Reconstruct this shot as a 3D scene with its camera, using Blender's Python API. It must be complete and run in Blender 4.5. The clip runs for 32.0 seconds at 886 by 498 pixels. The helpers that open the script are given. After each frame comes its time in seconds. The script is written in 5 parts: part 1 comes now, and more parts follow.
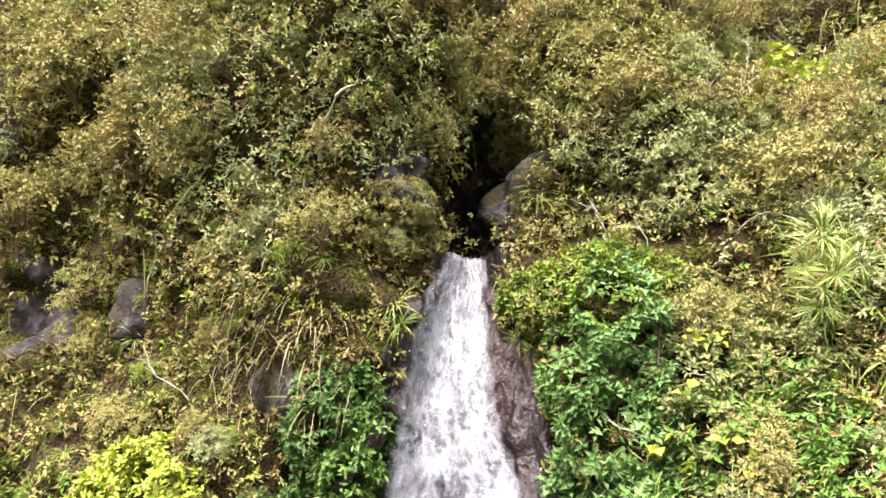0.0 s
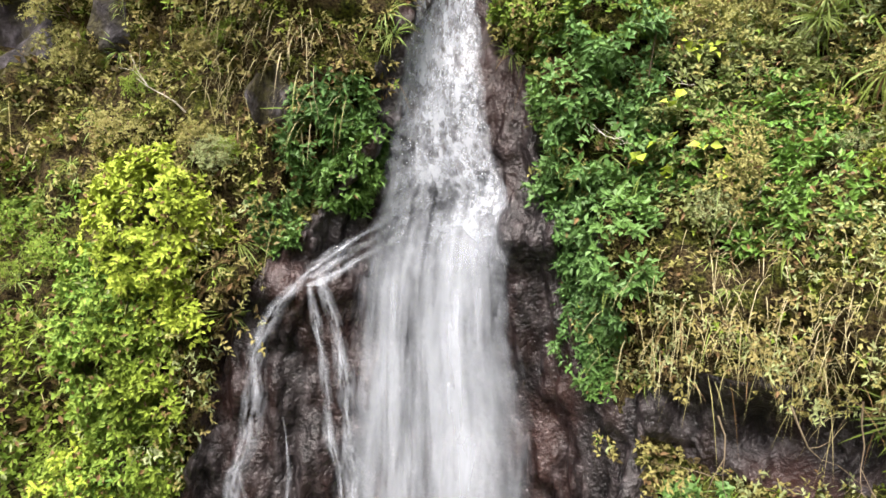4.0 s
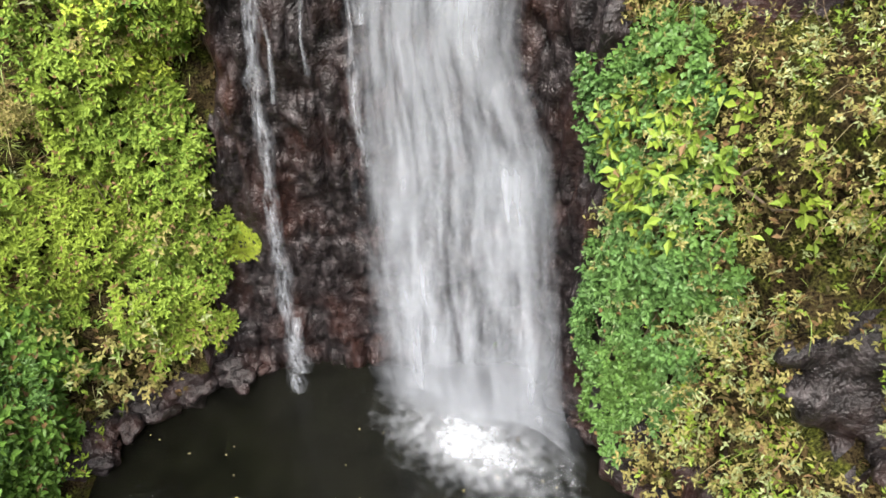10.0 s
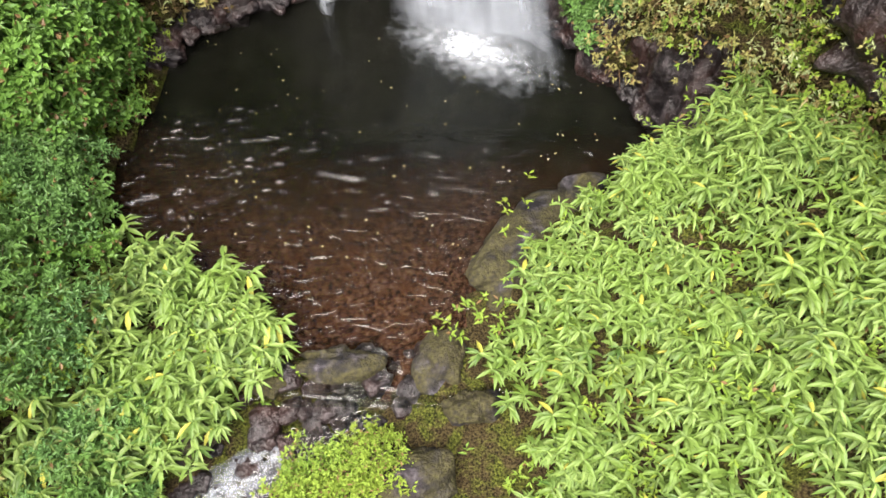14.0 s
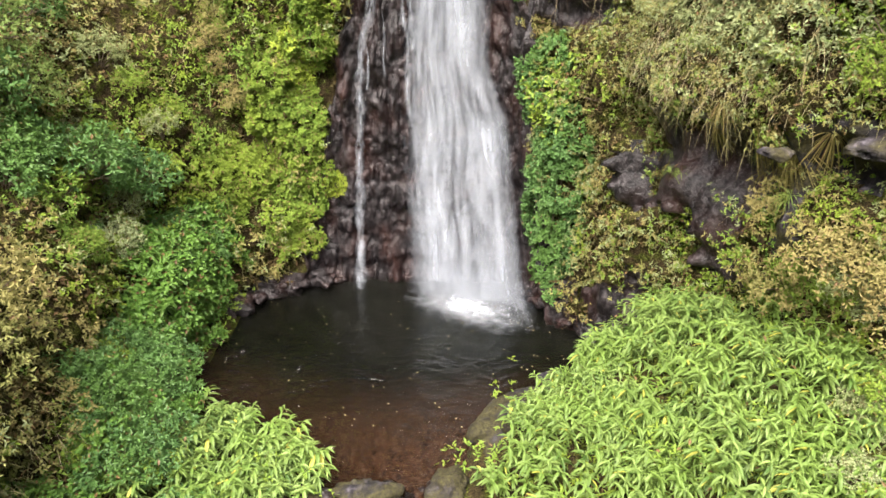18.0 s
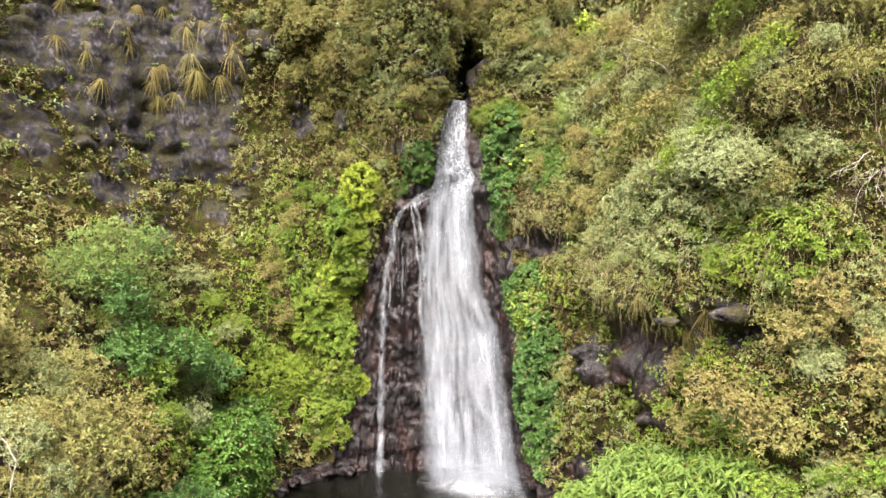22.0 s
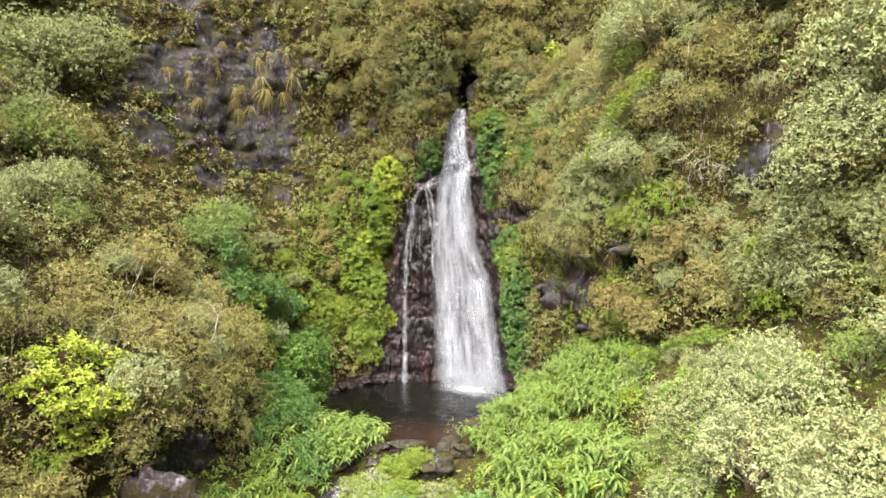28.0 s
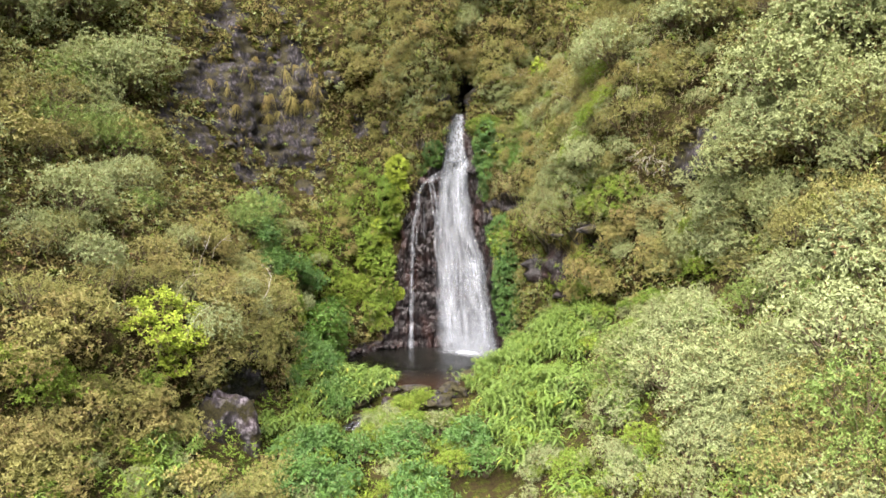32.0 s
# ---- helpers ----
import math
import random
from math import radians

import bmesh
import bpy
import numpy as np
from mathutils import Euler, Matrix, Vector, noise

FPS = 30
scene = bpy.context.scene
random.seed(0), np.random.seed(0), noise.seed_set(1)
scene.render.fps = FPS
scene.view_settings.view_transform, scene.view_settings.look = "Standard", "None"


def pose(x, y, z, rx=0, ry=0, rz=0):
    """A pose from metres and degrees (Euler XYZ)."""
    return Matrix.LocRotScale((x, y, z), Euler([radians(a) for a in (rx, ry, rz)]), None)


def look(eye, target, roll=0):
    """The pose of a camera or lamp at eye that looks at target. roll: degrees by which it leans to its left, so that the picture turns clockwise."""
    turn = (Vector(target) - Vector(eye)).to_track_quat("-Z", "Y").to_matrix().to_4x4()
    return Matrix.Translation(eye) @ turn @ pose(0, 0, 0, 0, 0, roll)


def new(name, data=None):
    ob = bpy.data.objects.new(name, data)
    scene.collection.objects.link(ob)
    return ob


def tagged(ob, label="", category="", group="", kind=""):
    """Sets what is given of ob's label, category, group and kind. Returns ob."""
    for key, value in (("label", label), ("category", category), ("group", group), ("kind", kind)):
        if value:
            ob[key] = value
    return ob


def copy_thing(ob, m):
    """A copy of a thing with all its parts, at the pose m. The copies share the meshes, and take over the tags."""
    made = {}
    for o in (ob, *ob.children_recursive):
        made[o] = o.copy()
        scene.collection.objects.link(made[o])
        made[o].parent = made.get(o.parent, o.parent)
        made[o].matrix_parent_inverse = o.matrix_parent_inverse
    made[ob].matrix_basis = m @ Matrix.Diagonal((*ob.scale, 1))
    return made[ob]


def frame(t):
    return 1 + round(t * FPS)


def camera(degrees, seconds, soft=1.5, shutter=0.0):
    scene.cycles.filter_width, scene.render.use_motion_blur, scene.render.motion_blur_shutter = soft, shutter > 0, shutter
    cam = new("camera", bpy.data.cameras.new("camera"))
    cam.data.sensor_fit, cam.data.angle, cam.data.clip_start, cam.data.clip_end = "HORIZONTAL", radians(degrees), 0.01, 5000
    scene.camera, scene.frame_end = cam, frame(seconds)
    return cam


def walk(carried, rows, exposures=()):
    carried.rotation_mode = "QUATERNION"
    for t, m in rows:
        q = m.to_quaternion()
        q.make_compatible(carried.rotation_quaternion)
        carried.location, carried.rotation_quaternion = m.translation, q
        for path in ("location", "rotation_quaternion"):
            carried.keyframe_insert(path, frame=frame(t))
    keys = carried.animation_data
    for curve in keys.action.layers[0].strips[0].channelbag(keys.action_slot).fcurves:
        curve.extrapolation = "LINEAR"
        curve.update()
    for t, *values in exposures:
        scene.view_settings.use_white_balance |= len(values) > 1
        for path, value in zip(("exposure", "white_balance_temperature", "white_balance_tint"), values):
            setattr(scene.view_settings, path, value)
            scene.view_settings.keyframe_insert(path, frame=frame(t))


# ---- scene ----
EXPOSURES = [(0.0, 2.9, 6450, 22), (3.0, 2.45, 6450, 16), (7.0, 1.9, 6400, 11), (11.0, 2.05, 6400, 11), (13.0, 2.1, 6400, 12), (16.0, 2.05, 6400, 12), (20.0, 2.45, 6550, 14), (25.0, 2.45, 6550, 14), (32.0, 2.2, 6450, 14)]
cam = camera(65.45, 32.0, soft=1.6, shutter=0.06)
walk(cam, [
    (0.0, look((-0.308, -9.359, 13.045), (-0.294, 0.208, 15.954), 0.02)),
    (1.0, look((-0.330, -9.432, 12.937), (-0.315, 0.373, 14.905), -0.09)),
    (2.0, look((-0.365, -9.515, 12.869), (-0.308, 0.422, 13.995), -0.10)),
    (3.0, look((-0.360, -9.554, 12.732), (-0.212, 0.441, 12.983), -0.05)),
    (4.0, look((-0.441, -9.513, 12.757), (-0.181, 0.446, 11.881), 0.01)),
    (4.5, look((-0.407, -9.473, 12.762), (-0.169, 0.419, 11.316), 0.01)),
    (6.5, look((-0.148, -9.370, 12.705), (-0.157, -0.001, 9.206), -0.06)),
    (7.0, look((-0.152, -9.370, 12.714), (-0.155, -0.208, 8.708), -0.10)),
    (8.0, look((-0.190, -9.408, 12.717), (-0.149, -0.700, 7.801), 0.10)),
    (9.0, look((-0.259, -9.709, 12.687), (-0.157, -1.501, 6.975), 0.42)),
    (9.5, look((-0.325, -10.050, 12.650), (-0.174, -2.093, 6.594), 0.68)),
    (10.0, look((-0.351, -10.513, 12.564), (-0.200, -2.832, 6.162), 0.76)),
    (10.5, look((-0.389, -11.099, 12.481), (-0.216, -3.734, 5.720), 0.91)),
    (11.0, look((-0.397, -11.732, 12.373), (-0.243, -4.705, 5.261), 0.78)),
    (12.0, look((-0.330, -13.125, 12.055), (-0.233, -6.736, 4.363), 0.79)),
    (13.0, look((-0.235, -14.589, 11.851), (-0.218, -8.936, 3.602), 0.07)),
    (13.5, look((-0.245, -15.347, 11.756), (-0.239, -9.796, 3.438), 0.02)),
    (15.5, look((-0.529, -18.937, 11.983), (-0.375, -12.209, 4.587), 1.81)),
    (16.0, look((-0.601, -19.705, 11.934), (-0.436, -12.417, 5.087), 1.68)),
    (17.0, look((-0.643, -21.384, 11.749), (-0.500, -13.009, 6.286), 1.20)),
    (18.0, look((-0.626, -23.041, 11.567), (-0.526, -13.893, 7.529), 0.88)),
    (19.0, look((-0.557, -24.758, 11.389), (-0.518, -15.052, 8.981), 0.53)),
    (19.5, look((-0.500, -25.591, 11.298), (-0.496, -15.714, 9.731), 0.38)),
    (20.0, look((-0.418, -26.394, 11.219), (-0.458, -16.420, 10.509), 0.23)),
    (20.5, look((-0.327, -27.161, 11.157), (-0.405, -17.171, 10.735), 0.16)),
    (21.0, look((-0.224, -27.901, 11.090), (-0.344, -17.911, 10.661), 0.04)),
    (22.0, look((-0.112, -29.282, 10.979), (-0.297, -19.294, 10.526), -0.16)),
    (23.0, look((0.103, -30.639, 10.955), (-0.175, -20.656, 10.447), -0.42)),
    (24.0, look((0.315, -32.024, 10.931), (-0.047, -22.045, 10.379), -0.56)),
    (24.5, look((0.404, -32.816, 10.883), (0.013, -22.840, 10.323), -0.59)),
    (26.5, look((0.743, -36.654, 10.692), (0.271, -26.684, 10.076), -0.81)),
    (27.0, look((0.880, -37.709, 10.619), (0.383, -27.741, 9.992), -0.80)),
    (28.0, look((1.078, -40.094, 10.445), (0.554, -30.128, 9.810), -0.78)),
    (29.0, look((1.209, -42.135, 10.305), (0.666, -32.171, 9.661), -0.87)),
    (30.0, look((1.347, -43.951, 10.209), (0.793, -33.988, 9.545), -0.79)),
    (31.0, look((1.472, -45.585, 10.033), (0.907, -35.622, 9.384), -0.81)),
    (32.0, look((1.513, -47.088, 9.874), (0.957, -37.124, 9.234), -0.73)),
], EXPOSURES)

# ---- light ----
world = bpy.data.worlds.new("sky")
scene.world = world
world.use_nodes = True
wn = world.node_tree
sky = wn.nodes.new("ShaderNodeTexSky")
sky.sky_type, sky.sun_disc, sky.sun_elevation, sky.sun_rotation = "NISHITA", False, radians(60), radians(205)
sky.air_density, sky.dust_density, sky.ozone_density = 1.0, 7.0, 0.5
wn.links.new(sky.outputs[0], wn.nodes["Background"].inputs[0])
wn.nodes["Background"].inputs[1].default_value = 0.05
sun = new("sun", bpy.data.lights.new("sun", "SUN"))
sun.data.energy, sun.data.angle, sun.data.color = 3.3, radians(62), (1.0, 0.95, 0.875)
sun.matrix_basis = look((-11, -23, 45), (0, 0, 0))


# ---- materials ----
def nodes(name):
    m = bpy.data.materials.new(name)
    m.use_nodes = True
    nt = m.node_tree
    return m, nt, nt.nodes["Principled BSDF"], nt.nodes["Material Output"]


def node(nt, kind, links=None, **values):
    n = nt.nodes.new("ShaderNode" + kind)
    for k, v in values.items():
        if k.startswith("i_"):
            n.inputs[k[2:].replace("_", " ")].default_value = v
        elif k == "op":
            n.operation = v
        elif k == "blend":
            n.data_type, n.blend_type = "RGBA", v
    for k, v in (links or {}).items():
        nt.links.new(v, n.inputs[k])
    return n


def ramp(nt, fac, stops):
    n = nt.nodes.new("ShaderNodeValToRGB")
    e = n.color_ramp.elements
    while len(e) < len(stops):
        e.new(0.5)
    for el, (p, c) in zip(e, stops):
        el.position, el.color = p, (*c, 1) if len(c) == 3 else c
    nt.links.new(fac, n.inputs[0])
    return n.outputs[0]


def mix(nt, fac, a, b, blend="MIX"):
    n = nt.nodes.new("ShaderNodeMix")
    n.data_type, n.blend_type = "RGBA", blend
    for sock, v in ((n.inputs[0], fac), (n.inputs[6], a), (n.inputs[7], b)):
        if isinstance(v, (int, float)):
            sock.default_value = v
        elif isinstance(v, tuple):
            sock.default_value = (*v, 1)
        else:
            nt.links.new(v, sock)
    return n.outputs[2]


def math_node(nt, op, a, b=0.0, clamp=False):
    n = nt.nodes.new("ShaderNodeMath")
    n.operation, n.use_clamp = op, clamp
    for sock, v in ((n.inputs[0], a), (n.inputs[1], b)):
        if isinstance(v, (int, float)):
            sock.default_value = v
        else:
            nt.links.new(v, sock)
    return n.outputs[0]


def world_noise(nt, scale, detail=3.0, stretch=(1, 1, 1)):
    g = nt.nodes.new("ShaderNodeNewGeometry")
    mp = node(nt, "Mapping", {"Vector": g.outputs["Position"]}, i_Scale=stretch)
    return node(nt, "TexNoise", {"Vector": mp.outputs[0]}, i_Scale=scale, i_Detail=detail).outputs[0]


def leaf_material(name, a, b, c, patch=0.45, rough=0.62, through_light=0.15, dead=(0.16, 0.10, 0.045), dead_amount=0.06):
    """Leaves from tone a to b leaf by leaf, drifting to c in patches, with some dead ones."""
    m, nt, p, out = nodes(name)
    g = nt.nodes.new("ShaderNodeNewGeometry")
    rnd = g.outputs["Random Per Island"]
    obj = nt.nodes.new("ShaderNodeObjectInfo").outputs["Random"]
    col = ramp(nt, rnd, [(0.0, a), (1.0, b)])
    big = ramp(nt, world_noise(nt, patch, 3), [(0.40, (0, 0, 0)), (0.62, (1, 1, 1))])
    col = mix(nt, big, col, mix(nt, rnd, c, tuple(x * 0.72 for x in c)))
    col = mix(nt, math_node(nt, "MULTIPLY", obj, 0.45), col, mix(nt, 0.5, c, b), "MIX")
    isdead = math_node(nt, "GREATER_THAN", math_node(nt, "FRACT", math_node(nt, "MULTIPLY", rnd, 37.7)), 1 - dead_amount)
    col = mix(nt, isdead, col, dead)
    nt.links.new(col, p.inputs["Base Color"])
    p.inputs["Roughness"].default_value = rough
    p.inputs["Specular IOR Level"].default_value = 0.22
    tr = node(nt, "BsdfTranslucent", {"Color": mix(nt, 0.25, col, (0.30, 0.34, 0.04))})
    ms = node(nt, "MixShader", {1: p.outputs[0], 2: tr.outputs[0]})
    ms.inputs[0].default_value = through_light
    nt.links.new(ms.outputs[0], out.inputs[0])
    return m


M = {}
M["olive"] = leaf_material("olive_leaves", (0.14, 0.15, 0.035), (0.28, 0.275, 0.095), (0.25, 0.205, 0.075), 0.55, dead_amount=0.03, dead=(0.16, 0.10, 0.05))
M["green"] = leaf_material("green_leaves", (0.065, 0.145, 0.018), (0.20, 0.285, 0.045), (0.20, 0.275, 0.03), 0.5)
M["deep"] = leaf_material("deep_green_leaves", (0.04, 0.105, 0.026), (0.115, 0.215, 0.068), (0.10, 0.195, 0.042), 0.6, 0.42, dead_amount=0.008)
M["lime"] = leaf_material("lime_leaves", (0.21, 0.31, 0.03), (0.37, 0.44, 0.06), (0.30, 0.38, 0.04), 0.8)
M["grey"] = leaf_material("grey_green_leaves", (0.11, 0.145, 0.055), (0.36, 0.41, 0.21), (0.26, 0.30, 0.12), 0.3, 0.7)
M["sage"] = leaf_material("sage_leaves", (0.095, 0.13, 0.04), (0.19, 0.225, 0.08), (0.165, 0.185, 0.06), 0.6)
M["fresh"] = leaf_material("fresh_leaves", (0.06, 0.12, 0.022), (0.22, 0.30, 0.085), (0.165, 0.235, 0.055), 0.5)
M["brown"] = leaf_material("tan_olive_leaves", (0.09, 0.10, 0.025), (0.31, 0.315, 0.105), (0.25, 0.23, 0.08), 0.35, dead_amount=0.03)
M["ginger"] = leaf_material("ginger_leaves", (0.035, 0.08, 0.015), (0.215, 0.30, 0.08), (0.135, 0.22, 0.04), 0.9, 0.42, 0.2, (0.380, 0.374, 0.066), 0.02)
M["broad"] = leaf_material("broad_leaves", (0.05, 0.13, 0.022), (0.135, 0.25, 0.045), (0.11, 0.21, 0.036), 0.7, 0.42)
M["straw"] = leaf_material("straw_blades", (0.259, 0.210, 0.112), (0.396, 0.345, 0.224), (0.245, 0.232, 0.078), 0.6, 0.7, 0.2)
M["tan"] = leaf_material("tan_blades", (0.13, 0.10, 0.03), (0.25, 0.20, 0.07), (0.19, 0.17, 0.05), 0.6, 0.7, 0.15)
M["strap"] = leaf_material("strap_blades", (0.075, 0.15, 0.028), (0.20, 0.27, 0.06), (0.17, 0.21, 0.045), 0.8, 0.45, dead_amount=0.1)


# brownish dead undergrowth, its tones darkened to paint in shade between the plants
M["shade"] = leaf_material("shaded_understory_leaves", (0.03, 0.032, 0.010), (0.10, 0.085, 0.028), (0.085, 0.055, 0.022), 0.8, 0.7, 0.2, dead_amount=0.2)


def bark_material(name, a, b):
    m, nt, p, out = nodes(name)
    n = world_noise(nt, 9, 5, (1, 1, 0.3))
    nt.links.new(ramp(nt, n, [(0.3, a), (0.7, b)]), p.inputs["Base Color"])
    bump = node(nt, "Bump", {"Height": n}, i_Strength=0.5, i_Distance=0.02)
    nt.links.new(bump.outputs[0], p.inputs["Normal"])
    p.inputs["Roughness"].default_value = 0.85
    return m


M["bark"] = bark_material("brown_bark", (0.07, 0.05, 0.03), (0.18, 0.14, 0.09))
M["pale_bark"] = bark_material("pale_bark", (0.30, 0.27, 0.22), (0.62, 0.58, 0.50))


def rock_material(name, wet, cover, tone=1.0):
    """Dark volcanic rock; wet rock is glossier. cover: how much soil and moss lies on it."""
    m, nt, p, out = nodes(name)
    n1, n2 = world_noise(nt, 1.1, 6, (1, 1, 0.55)), world_noise(nt, 6.0 if wet else 5.0, 10, (1, 1, 0.7))
    base = ramp(nt, n2, [(0.3, (0.006, 0.005, 0.006)), (0.52, (0.028, 0.023, 0.024)), (0.76, (0.11, 0.095, 0.10))] if wet else [(0.34, (0.006, 0.005, 0.007)), (0.50, (0.030, 0.026, 0.031)), (0.60, (0.085, 0.076, 0.088)), (0.74, (0.21, 0.195, 0.215))])
    red = ramp(nt, n1, [(0.45, (0, 0, 0)), (0.68, (1, 1, 1))])
    base = mix(nt, math_node(nt, "MULTIPLY", red, 0.5 if wet else 0.12), base, (0.075, 0.03, 0.022))
    if not wet:
        streak = ramp(nt, world_noise(nt, 1.6, 5, (1, 1, 0.22)), [(0.38, (0, 0, 0)), (0.56, (1, 1, 1))])
        base = mix(nt, streak, mix(nt, 0.8, base, (0.006, 0.005, 0.006)), base)
    lich = ramp(nt, world_noise(nt, 2.6, 6), [(0.60, (0, 0, 0)), (0.70, (1, 1, 1))])
    base = mix(nt, math_node(nt, "MULTIPLY", lich, 0.22 if not wet else 0.1), base, (0.34, 0.32, 0.33))
    base = mix(nt, 1.0, base, (tone, tone, tone), "MULTIPLY")
    if cover:
        moss = ramp(nt, world_noise(nt, 1.7, 6), [(0.5 - 0.25 * cover, (0, 0, 0)), (0.62 - 0.2 * cover, (1, 1, 1))])
        mossc = ramp(nt, world_noise(nt, 14, 4), [(0.3, (0.014, 0.011, 0.006)), (0.7, (0.05, 0.045, 0.013))])
        base = mix(nt, moss, base, mossc)
    nt.links.new(base, p.inputs["Base Color"])
    p.inputs["Roughness"].default_value = 0.3 if wet else 0.8
    p.inputs["Specular IOR Level"].default_value = 0.35
    vor = node(nt, "TexVoronoi", {"Vector": node(nt, "Mapping", {"Vector": nt.nodes.new("ShaderNodeNewGeometry").outputs["Position"]}, i_Scale=(1, 1, 0.7)).outputs[0]}, i_Scale=3.4)
    block = node(nt, "SeparateXYZ", {0: vor.outputs["Color"]}).outputs[0]
    h = math_node(nt, "ADD", math_node(nt, "MULTIPLY", block, 0.75), math_node(nt, "ADD", math_node(nt, "MULTIPLY", n2, 0.8), math_node(nt, "MULTIPLY", world_noise(nt, 20, 4), 0.3)))
    bump = node(nt, "Bump", {"Height": h}, i_Strength=1.0, i_Distance=0.12)
    nt.links.new(bump.outputs[0], p.inputs["Normal"])
    return m


M["pale_rock"] = rock_material("lichened_rock", False, 0.25, 1.7)
M["rock_wet"] = rock_material("wet_rock", True, 0.0, 0.65)
M["rock"] = rock_material("dry_rock", False, 0.16, 0.75)


def soil_material():
    """Dark earth under the plants with dead leaves, roots and moss."""
    m, nt, p, out = nodes("littered_soil")
    n1, n2, n3 = world_noise(nt, 24, 6), world_noise(nt, 3.0, 5), world_noise(nt, 60, 3, (1, 1, 0.35))
    col = ramp(nt, n1, [(0.34, (0.010, 0.008, 0.005)), (0.5, (0.05, 0.036, 0.017)), (0.62, (0.075, 0.06, 0.024)), (0.74, (0.12, 0.09, 0.045))])
    moss = ramp(nt, n2, [(0.45, (0, 0, 0)), (0.6, (1, 1, 1))])
    col = mix(nt, moss, col, ramp(nt, n1, [(0.35, (0.012, 0.014, 0.004)), (0.55, (0.07, 0.08, 0.015)), (0.72, (0.16, 0.17, 0.03))]))
    nt.links.new(col, p.inputs["Base Color"])
    p.inputs["Roughness"].default_value = 0.95
    p.inputs["Specular IOR Level"].default_value = 0.08
    h = math_node(nt, "ADD", math_node(nt, "MULTIPLY", n1, 1.0), math_node(nt, "MULTIPLY", n3, 0.4))
    nt.links.new(node(nt, "Bump", {"Height": h}, i_Strength=1.0, i_Distance=0.12).outputs[0], p.inputs["Normal"])
    return m


M["soil"] = soil_material()
M["boulder"] = rock_material("mossy_boulder", False, 0.5, 0.55)


def bed_material():
    """Bed painted near black under the falls for light lost in deep water, giving way to brown gravel towards the
    outlet.
    """
    m, nt, p, out = nodes("pool_bed")
    n, n2 = world_noise(nt, 1.3, 5), world_noise(nt, 11, 5)
    # near-black colour stands in for the light that deep water absorbs
    deep_dark = ramp(nt, n, [(0.35, (0.003, 0.003, 0.0025)), (0.7, (0.008, 0.008, 0.006))])
    gravel = ramp(nt, n2, [(0.35, (0.010, 0.005, 0.003)), (0.52, (0.045, 0.019, 0.010)), (0.7, (0.10, 0.06, 0.042))])
    y = node(nt, "SeparateXYZ", {0: nt.nodes.new("ShaderNodeNewGeometry").outputs["Position"]}).outputs[1]
    near = node(nt, "MapRange", {0: math_node(nt, "ADD", y, math_node(nt, "MULTIPLY", n, 2.5))})
    near.inputs[1].default_value, near.inputs[2].default_value = -3.0, -9.5
    nt.links.new(mix(nt, near.outputs[0], deep_dark, gravel), p.inputs["Base Color"])
    p.inputs["Roughness"].default_value = 0.9
    p.inputs["Specular IOR Level"].default_value = 0.03
    return m


M["bed"] = bed_material()


def pool_material():
    m, nt, p, out = nodes("pool_water")
    p.inputs["Base Color"].default_value = (0.34, 0.36, 0.30, 1)
    p.inputs["Roughness"].default_value = 0.04
    p.inputs["IOR"].default_value = 1.33
    p.inputs["Specular IOR Level"].default_value = 0.5
    p.inputs["Transmission Weight"].default_value = 1.0
    a, b = world_noise(nt, 3.6, 1.5, (0.75, 1.8, 1)), world_noise(nt, 9.0, 0.5, (0.9, 1.6, 1))
    h = math_node(nt, "ADD", a, math_node(nt, "MULTIPLY", b, 0.3))
    y = node(nt, "SeparateXYZ", {0: nt.nodes.new("ShaderNodeNewGeometry").outputs["Position"]}).outputs[1]
    far = node(nt, "MapRange", {0: y})
    far.inputs[1].default_value, far.inputs[2].default_value, far.inputs[3].default_value, far.inputs[4].default_value = -2.0, -7.0, 0.02, 0.05
    bump = node(nt, "Bump", {"Height": h, "Distance": far.outputs[0]}, i_Strength=1.0)
    nt.links.new(bump.outputs[0], p.inputs["Normal"])
    return m


M["pool"] = pool_material()


